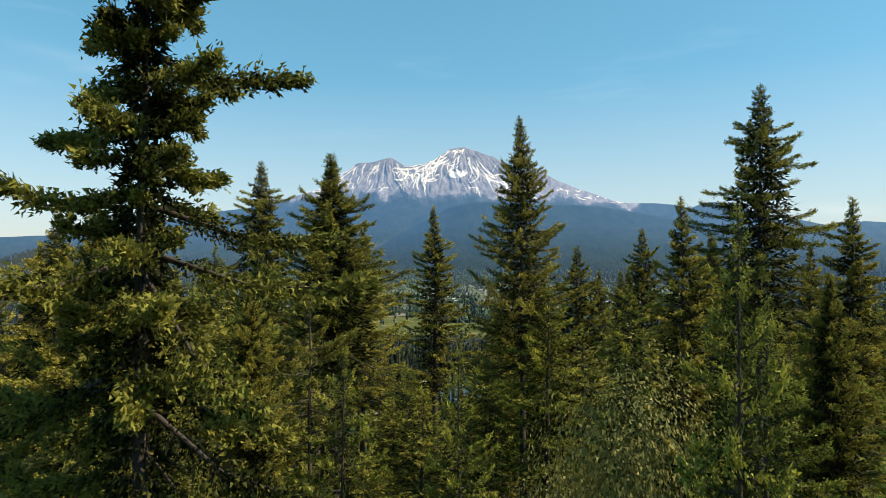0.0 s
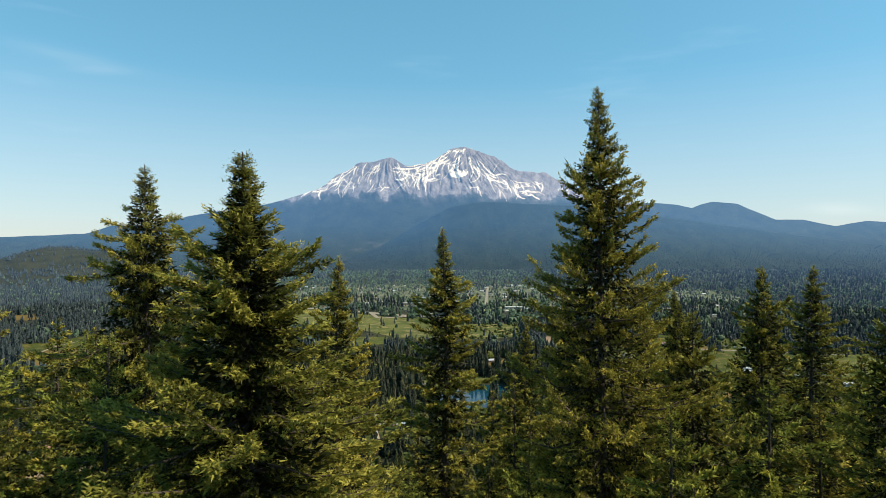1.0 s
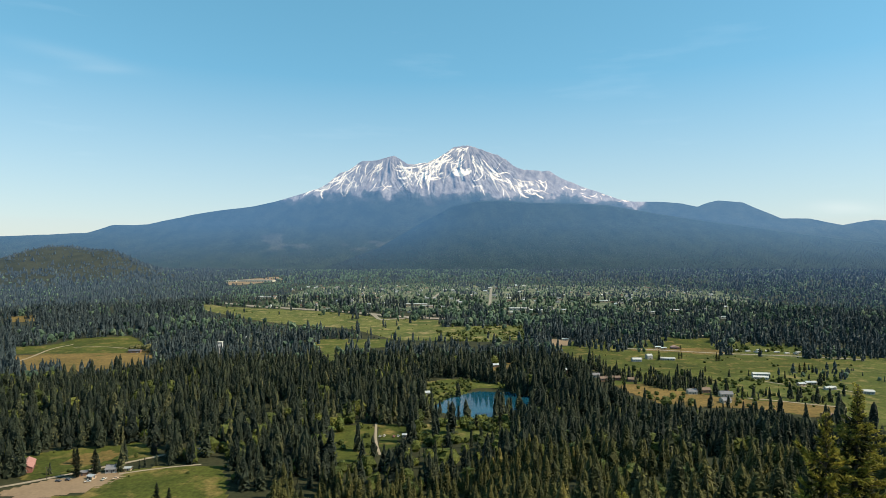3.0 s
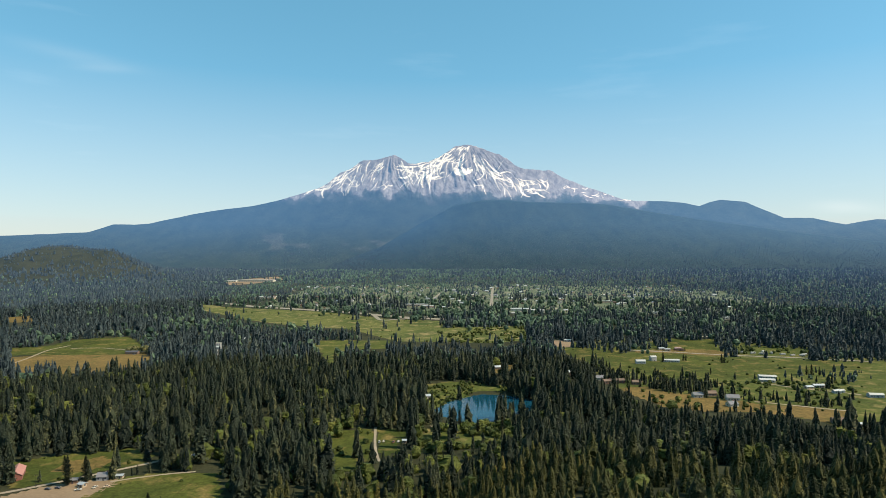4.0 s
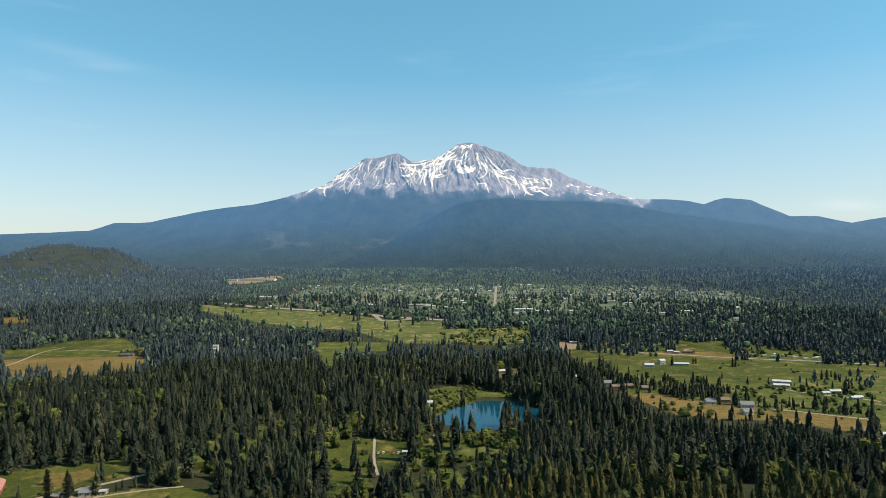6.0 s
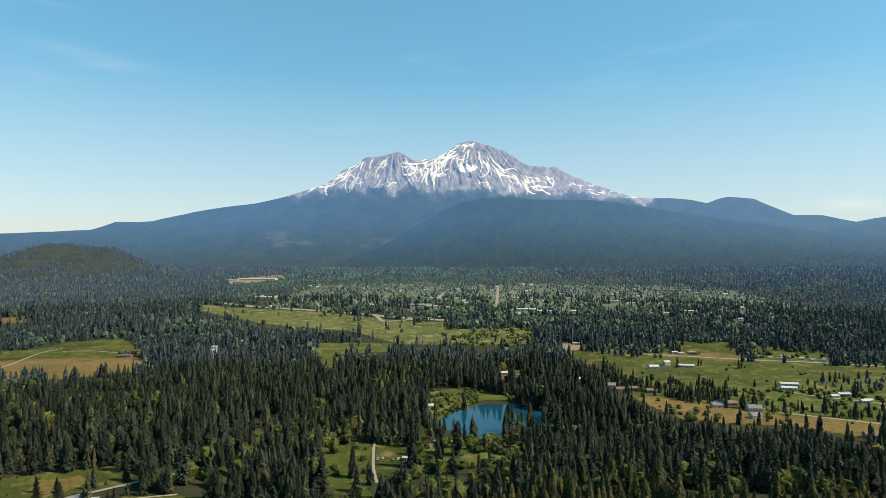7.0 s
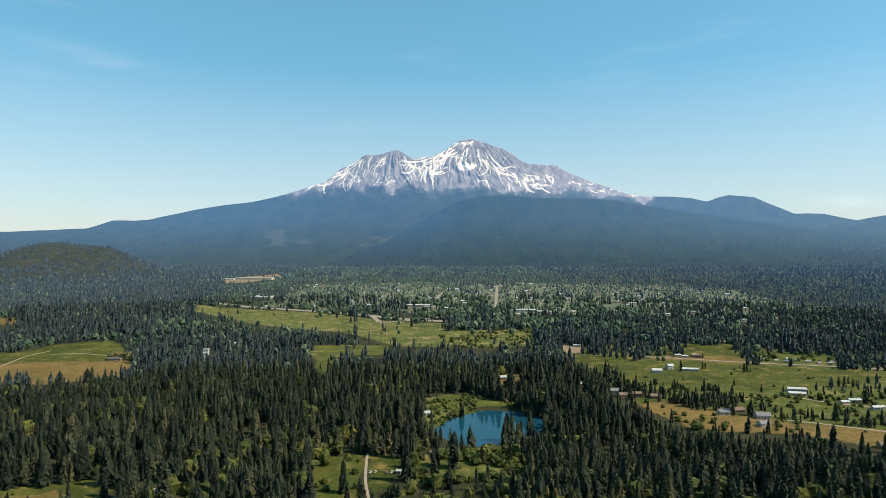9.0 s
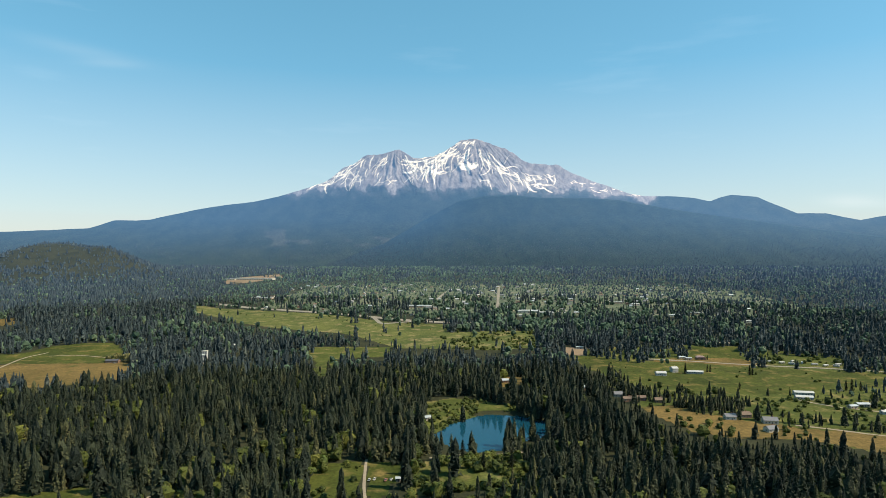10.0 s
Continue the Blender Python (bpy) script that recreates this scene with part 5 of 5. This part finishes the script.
def gable_walls(w, d, h, rise):
    """Walls with two gables; the ridge runs along the width."""
    bm = bmesh.new()
    v = [bm.verts.new(p) for p in ((-w / 2, -d / 2, -1), (w / 2, -d / 2, -1), (w / 2, d / 2, -1), (-w / 2, d / 2, -1), (-w / 2, -d / 2, h), (w / 2, -d / 2, h), (w / 2, d / 2, h), (-w / 2, d / 2, h), (-w / 2, 0, h + rise), (w / 2, 0, h + rise))]
    for f in ((0, 1, 5, 4), (2, 3, 7, 6), (1, 2, 6, 9, 5), (3, 0, 4, 8, 7), (4, 5, 9, 8), (6, 7, 8, 9), (3, 2, 1, 0)):
        bm.faces.new([v[i] for i in f])
    return bm


def roof_slope(w, d, h, rise, side, over=0.5, thick=0.18):
    """One slab of a gable roof, with eaves."""
    bm = bmesh.new()
    k = rise / (d / 2)
    e = d / 2 + over
    pts = [(x, side * y, h + rise - k * y + dz + 0.02) for dz in (0, thick) for x, y in ((-w / 2 - over, 0), (w / 2 + over, 0), (w / 2 + over, e), (-w / 2 - over, e))]
    v = [bm.verts.new(p) for p in pts]
    for f in ((0, 1, 2, 3), (7, 6, 5, 4), (0, 4, 5, 1), (1, 5, 6, 2), (2, 6, 7, 3), (3, 7, 4, 0)):
        bm.faces.new([v[i] for i in f])
    bmesh.ops.recalc_face_normals(bm, faces=bm.faces[:])
    return bm


def add_window(root, x, y, z, w=1.3, h=1.3, along="x", casing=WHITE):
    """A framed window standing a little proud of its wall."""
    s = 0.05
    if along == "x":
        f = part("window", box(x - w / 2 - 0.12, y - s, z - 0.12, x + w / 2 + 0.12, y + s, z + h + 0.12), casing, root)
        part("pane", box(x - w / 2, y - s - 0.02, z, x + w / 2, y + s + 0.02, z + h), PANE, f)
    else:
        f = part("window", box(x - s, y - w / 2 - 0.12, z - 0.12, x + s, y + w / 2 + 0.12, z + h + 0.12), casing, root)
        part("pane", box(x - s - 0.02, y - w / 2, z, x + s + 0.02, y + w / 2, z + h), PANE, f)


def gable_house(name, w, d, h, walls, roof, label, category="house", pitch=0.45, windows=2, chimney=False, group=""):
    root = tagged(new(name), label, category, group)
    rise = d / 2 * pitch
    part("wall", gable_walls(w, d, h, rise), walls, root)
    for side in (-1, 1):
        part("roof", roof_slope(w, d, h, rise, side), roof, root)
    part("door", box(-0.55 + w * 0.08, -d / 2 - 0.08, 0, 0.55 + w * 0.08, -d / 2 + 0.02, 2.05), DARKROOF, root)
    for k in range(windows):
        x = w * ((k + 0.5) / windows - 0.5) * 0.9 - 0.3
        if abs(x - w * 0.08) > 1.3:
            add_window(root, x, -d / 2, 1.0)
    add_window(root, w / 2, 0, 1.0, along="y")
    add_window(root, -w / 2, 0, 1.0, along="y")
    if chimney:
        part("chimney", box(w * 0.22, d * 0.12, h + 0.3, w * 0.22 + 0.8, d * 0.12 + 0.8, h + rise + 0.9, 0.05), REDWOOD, root)
    return root


def flat_hall(name, w, d, h, walls, roof, label, category="hall"):
    """A long low hall with a flat roof behind a parapet, a row of windows and roof boxes."""
    root = tagged(new(name), label, category)
    part("wall", box(-w / 2, -d / 2, -1, w / 2, d / 2, h), walls, root)
    part("roof", box(-w / 2 - 0.4, -d / 2 - 0.4, h + 0.01, w / 2 + 0.4, d / 2 + 0.4, h + 0.5, 0.08), roof, root)
    n = max(2, int(w / 9))
    for k in range(n):
        add_window(root, w * ((k + 0.5) / n - 0.5), -d / 2, 1.2, min(4.0, w / n * 0.55), min(2.0, h * 0.4))
    for k in range(max(1, int(w / 25))):
        x = w * ((k + 0.5) / max(1, int(w / 25)) - 0.5)
        part("vent", box(x - 1.2, -1, h + 0.51, x + 1.2, 1.2, h + 1.6, 0.08), TINROOF, root)
    return root


def arched_barn(w, d, h):
    """A low barn under one round roof."""
    root = tagged(new("barn"), "brown-red barn with a pale round metal roof", "barn")
    part("wall", box(-w / 2, -d / 2, -1, w / 2, d / 2, h * 0.7), BROWN, root)
    bm = bmesh.new()
    ring = [(-(w / 2 + 0.4) * math.cos(math.pi * k / 10), h * 0.7 + 0.01 + 2.6 * math.sin(math.pi * k / 10)) for k in range(11)]
    v = [[bm.verts.new((x, y, z)) for x, z in ring] for y in (-d / 2 - 0.4, d / 2 + 0.4)]
    for k in range(10):
        bm.faces.new((v[0][k], v[0][k + 1], v[1][k + 1], v[1][k]))
    for r in v:
        bm.faces.new(r)
    bmesh.ops.recalc_face_normals(bm, faces=bm.faces[:])
    part("roof", bm, REDROOF, root)
    part("door", box(-1.8, -d / 2 - 0.08, 0, 1.8, -d / 2 + 0.02, h * 0.62), DARKROOF, root)
    return root


def lodge(w, d, h):
    """A tall white house in three steps, each with a roof of its own."""
    root = tagged(new("lodge"), "tall white stepped lodge glimpsed between conifers", "house")
    for k, (x, y, s, z1) in enumerate(((0.5, -6, 0.62, h), (-0.5, 0, 0.9, h * 1.9), (0, 6, 1.0, h * 2.7))):
        part("wall", box(x - w * s / 2, y - 3, -1, x + w * s / 2, y + 3 - 0.01, z1), WHITE, root)
        part("roof", box(x - w * s / 2 - 0.5, y - 3.4, z1 + 0.01, x + w * s / 2 + 0.5, y + 2.9, z1 + 0.6, 0.1), CREAM if k == 2 else WHITEROOF, root)
        for i in (-1, 1):
            add_window(root, x + i * w * s * 0.22, y - 3, z1 - 3.2, 1.6, 1.6, casing=GREYWALL)
    return root


def trailer(w, d, h, k=0):
    root = tagged(new("trailer"), "white camping trailer parked in the clearing", "trailer", "trailers in the clearing")
    part("body", box(-w / 2, -d / 2, 0.5, w / 2, d / 2, h + 0.4, 0.25), WHITE, root)
    for x in (-0.7, 0.7):
        wheel(root, x, -d / 2 + 0.05, 0.36)
        wheel(root, x, d / 2 - 0.05, 0.36)
    add_window(root, w * 0.22, -d / 2, 1.5, 1.2, 0.8, casing=GREYWALL)
    part("door", box(-w * 0.2 - 0.4, -d / 2 - 0.05, 0.7, -w * 0.2 + 0.4, -d / 2 + 0.02, 2.5), GREYWALL, root)
    part("drawbar", box(-w / 2 - 1.2, -0.06, 0.5, -w / 2, 0.06, 0.62), DARKROOF, root)
    return root


def wheel(root, x, y, r):
    bm = bmesh.new()
    bmesh.ops.create_cone(bm, cap_ends=True, segments=12, radius1=r, radius2=r, depth=0.24, matrix=Matrix.Translation((x, y, r)) @ Matrix.Rotation(math.pi / 2, 4, "X"))
    return part("wheel", bm, TYRE, root)


def car(mat, label, pickup=False):
    root = tagged(new("pickup_truck" if pickup else "car"), label, "car", "parked cars")
    part("body", box(-2.3, -0.9, 0.35, 2.3, 0.9, 0.95, 0.12), mat, root)
    x0, x1 = (-0.9, 0.9) if pickup else (-1.5, 1.1)
    bm = box(x0, -0.8, 0.95, x1, 0.8, 1.55, 0.0)
    for v in bm.verts:
        if v.co.z > 1.2:
            v.co.x *= 0.75
            v.co.y *= 0.85
    part("cabin", bm, PANE, root)
    part("roof", box(x0 * 0.75 + 0.02, -0.68, 1.552, x1 * 0.75 - 0.02, 0.68, 1.6, 0.02), mat, root)
    for x in (-1.45, 1.45):
        for y in (-0.82, 0.82):
            wheel(root, x, y, 0.34)
    return root


def make(kind, w, d, h, k):
    if kind == "barn":
        r = gable_house("barn", d, w, h, REDWOOD, BARNROOF, "long red barn with a faded red metal roof", "barn", 0.6, 0)
        return r
    if kind == "farmhouse":
        return gable_house("farmhouse", w, d, h, GREYWALL, SHINGLE, "pale farmhouse with a blue-grey shingle roof", "house", 0.7, 3, True)
    if kind == "lodge":
        return lodge(w, d, h)
    if kind == "arched_barn":
        return arched_barn(w, d, h)
    if kind == "trailer":
        return trailer(w, d, h)
    if kind == "store":
        return flat_hall("store", w, d, h, CREAM, WHITEROOF if k % 2 else WHITEROOF, "long low hall with a flat white roof", "store")
    if kind == "school":
        return flat_hall("school_building", w, d, h, TAN, WHITEROOF, "low tan town building with a white roof", "hall")
    walls, roof, label, cat, pitch = {
        "shed": (TAN, TINROOF, "small weathered shed with a pale metal roof", "shed", 0.35),
        "white_shed": (WHITE, WHITEROOF, "small white shed with a white metal roof", "shed", 0.35),
        "dark_shed": (BROWN, SHINGLE, "low brown shed with a grey roof in the farmyard", "shed", 0.4),
        "hut": (CREAM, TINROOF, "small pale hut on the lake shore", "hut", 0.5),
        "cabin": (BROWN, TINROOF, "brown cabin with a pale metal roof", "cabin", 0.5),
        "red_cabin": (REDWOOD, BROWNROOF, "dark red wooden cabin with a brown roof", "cabin", 0.5),
        "dark_barn": (BROWN, DARKROOF, "dark low barn at the edge of the hay field", "barn", 0.45),
        "long_shed": (WHITE, WHITEROOF, "long low white shed beside the pasture", "shed", 0.4),
        "white_house": (WHITE, WHITEROOF, "white wooden house with a pale roof", "house", 0.5),
        "white_barn": (WHITE, WHITEROOF, "long white barn with a white metal roof", "barn", 0.35),
        "grey_house": (CREAM, SHINGLE, "large house with pale walls and grey roof", "house", 0.6),
        "brown_house": (BROWN, BROWNROOF, "brown house with a shingle roof", "house", 0.5)}[kind]
    return gable_house(kind if kind in ("shed", "hut", "cabin") else kind.split("_")[-1], w, d, h, walls, roof, label, cat, pitch, max(2, int(w / 3.2)), "house" in kind)


def settle():
    for k, (kind, x, y, w, d, h, turn) in enumerate(SITES):
        ob = make(kind, w, d, h, k)
        ob.matrix_basis = pose(x, y, float(height(x, y)) + 0.35, 0, 0, turn + (90 if kind == "barn" else 0))
    looks = ((WHITE, SHINGLE, "white town house with a grey roof"), (CREAM, BROWNROOF, "cream town house with a brown roof"), (TAN, TINROOF, "tan town house with a pale metal roof"),
             (GREYWALL, WHITEROOF, "grey town house with a white roof"), (WHITE, TINROOF, "white town house with a pale metal roof"), (BROWN, BROWNROOF, "brown town house with a brown shingle roof"))
    first = {}
    for x, y, s, turn, k in TOWN:
        m = pose(x, y, float(height(x, y)) + 0.3, 0, 0, turn) @ Matrix.Diagonal((s, s, min(s, 1.15), 1))
        if k in first:
            ob = copy_thing(first[k], m)
        else:
            first[k] = ob = gable_house("town_house", 14, 10, 3.6, *looks[k], "house", 0.5, 3, k % 2 == 0, "houses of the town")
        ob.matrix_basis = m
    for x, y, turn, mat, label, pick in ((-261, 490, 20, WHITE, "white pickup truck parked in the farmyard", True), (-251, 494, 70, CREAM, "pale car parked in the farmyard", False),
                                         (-278, 494, -15, DARKROOF, "dark car parked in the farmyard", False), (-284, 492, -10, DARKROOF, "dark car parked in the farmyard", False),
                                         (-243, 495, 40, TAN, "tan pickup truck at the edge of the yard", True), (-54, 596, 85, WHITE, "white car parked by the gravel path", False),
                                         (-50, 597, 85, CREAM, "pale car parked by the gravel path", False), (-41, 595, 80, REDWOOD, "dark red car parked on the lawn", False),
                                         (-37, 596, 80, WHITE, "white pickup truck parked on the lawn", True), (-198, 551, 0, WHITE, "white car beside the trees", False),
                                         (-517, 1074, 5, WHITE, "white car beside the dark barn", False), (249, 1190, 30, WHITE, "white truck on the earth lot", True),
                                         (258, 1182, 0, CREAM, "pale truck on the earth lot", True), (464, 851, 10, WHITE, "white car beside the long barn", False)):
        ob = car(mat, label, pick)
        ob.matrix_basis = pose(x, y, float(height(x, y)) + 0.35, 0, 0, turn)


settle()


def utility_pole(x, y):
    root = tagged(new("utility_pole"), "grey wooden utility pole with a cross-arm", "pole", "poles along the farm road")
    bm = bmesh.new()
    bmesh.ops.create_cone(bm, cap_ends=True, segments=8, radius1=0.17, radius2=0.11, depth=10.5, matrix=Matrix.Translation((0, 0, 4.75)))
    part("pole", bm, BARK, root)
    part("crossarm", box(-1.2, -0.22, 9.1, 1.2, -0.1, 9.25), BARK, root)
    for dx in (-1.05, -0.4, 0.4, 1.05):
        part("insulator", box(dx - 0.05, -0.21, 9.25, dx + 0.05, -0.11, 9.42, 0.02), GREYWALL, root)
    root.matrix_basis = pose(x, y, float(height(x, y)), 0, 0, 30)


for spot in ((-271, 518), (-296, 497), (-236, 546)):
    utility_pole(*spot)


# lone trees that stand out in the open land
LONE = ((-275, 500, 23), (-265, 506, 21), (-296, 531, 13), (-188, 443, 17), (-181, 446, 13), (354, 1000, 17), (391, 1012, 12), (396, 1014, 11), (442, 990, 15), (447, 992, 12), (433, 1108, 8),
        (-22, 632, 20), (20, 640, 18), (386, 905, 10), (520, 900, 14), (526, 898, 16), (536, 896, 13), (36, 612, 17), (58, 606, 20))
for k, (x, y, tall) in enumerate(LONE):
    conifer(LONE_KINDS[k % 2], x, y, float(height(x, y)) + tall, "lone dark conifer standing in the open meadow", group="lone meadow conifers", turn=53 * k, wide=1.0)


def leafy_thing(name, x, y, tall, mat, label, group, k, tufts=420, size=0.075, wide=1.0):
    """One broad-leaved tree or shrub: a forked trunk and a crown of leaf tufts."""
    g = np.random.default_rng(200 + k)
    root = tagged(new(name), label, "tree" if tall > 5 else "shrub", group)
    co, tri, _ = leafy_tree(tufts, g, size)
    crown = bpy.data.meshes.new("crown")
    fill(crown, co * tall, tri, {"tint": np.repeat(np.clip(g.normal(0.5, 0.2, len(tri)), 0, 1), 3)}, smooth=False)
    crown.materials.append(mat)
    wc, wt = [], []
    tube(wc, wt, [(0, 0, -0.5), (0.02 * tall, 0, 0.25 * tall), (0, 0.02 * tall, 0.6 * tall)], [0.03 * tall, 0.022 * tall, 0.008 * tall], 6)
    for a in (0.5, 2.6, 4.4):
        tube(wc, wt, [(0.02 * tall, 0, 0.22 * tall), (0.14 * tall * math.cos(a), 0.14 * tall * math.sin(a), 0.42 * tall), (0.24 * tall * math.cos(a), 0.24 * tall * math.sin(a), 0.55 * tall)], [0.015 * tall, 0.01 * tall, 0.004 * tall], 5)
    trunk = bpy.data.meshes.new("trunk")
    fill(trunk, np.array(wc), np.array(wt))
    trunk.materials.append(BARK)
    for part_name, me in (("trunk", trunk), ("crown", crown)):
        new(part_name, me).parent = root
    root.matrix_basis = pose(x, y, float(height(x, y)), 0, 0, 67 * k) @ Matrix.Diagonal((wide, wide, 1, 1))


YELLOW = needles("broom_flowers", (0.20, 0.15, 0.010), (0.45, 0.33, 0.015), (0.62, 0.48, 0.03), 0.2)
OAK = needles("oak_leaves", (0.060, 0.070, 0.022), (0.200, 0.200, 0.068), (0.380, 0.345, 0.140), 0.32, 0.12)
PALE = needles("cottonwood_leaves", (0.070, 0.080, 0.030), (0.170, 0.165, 0.070), (0.300, 0.270, 0.130), 0.3)
for k, (x, y, tall) in enumerate(((-143, 550, 5), (-139, 553, 4), (196, 905, 6), (203, 902, 5))):
    leafy_thing("broom_shrub", x, y, tall, YELLOW, "bright yellow flowering broom shrub among dark conifers", "yellow shrubs", k)
for k, (x, y, tall) in enumerate(((-536, 1092, 12), (-526, 1096, 14), (-514, 1094, 13), (-504, 1090, 15), (-497, 1084, 12))):
    leafy_thing("cottonwood", x, y, tall, PALE, "pale yellow-green cottonwood beside the dark barn", "cottonwoods by the barn", 10 + k)
for k, (x, y, tall) in enumerate(((-101, 600, 11), (-96, 622, 12), (-90, 640, 10), (-70, 648, 9), (-46, 652, 10), (-108, 570, 12), (8, 628, 9), (16, 622, 10), (24, 634, 8), (-20, 640, 9), (-18, 730, 12), (-14, 712, 11), (-26, 752, 13), (-200, 590, 9), (-268, 592, 10), (-290, 600, 9), (-230, 596, 11), (-248, 600, 8))):
    leafy_thing("willow", x, y, tall, BROAD, "rounded light green willow at the meadow edge", "willows at the meadow edge", 20 + k)
for k, (x, y, top, wide) in enumerate(OAKS):
    leafy_thing("oak", x, y, top - float(height(x, y)), OAK, "pale green oak with small leaves among firs", "hillside oaks", 60 + k, 13000, 0.0052, wide)
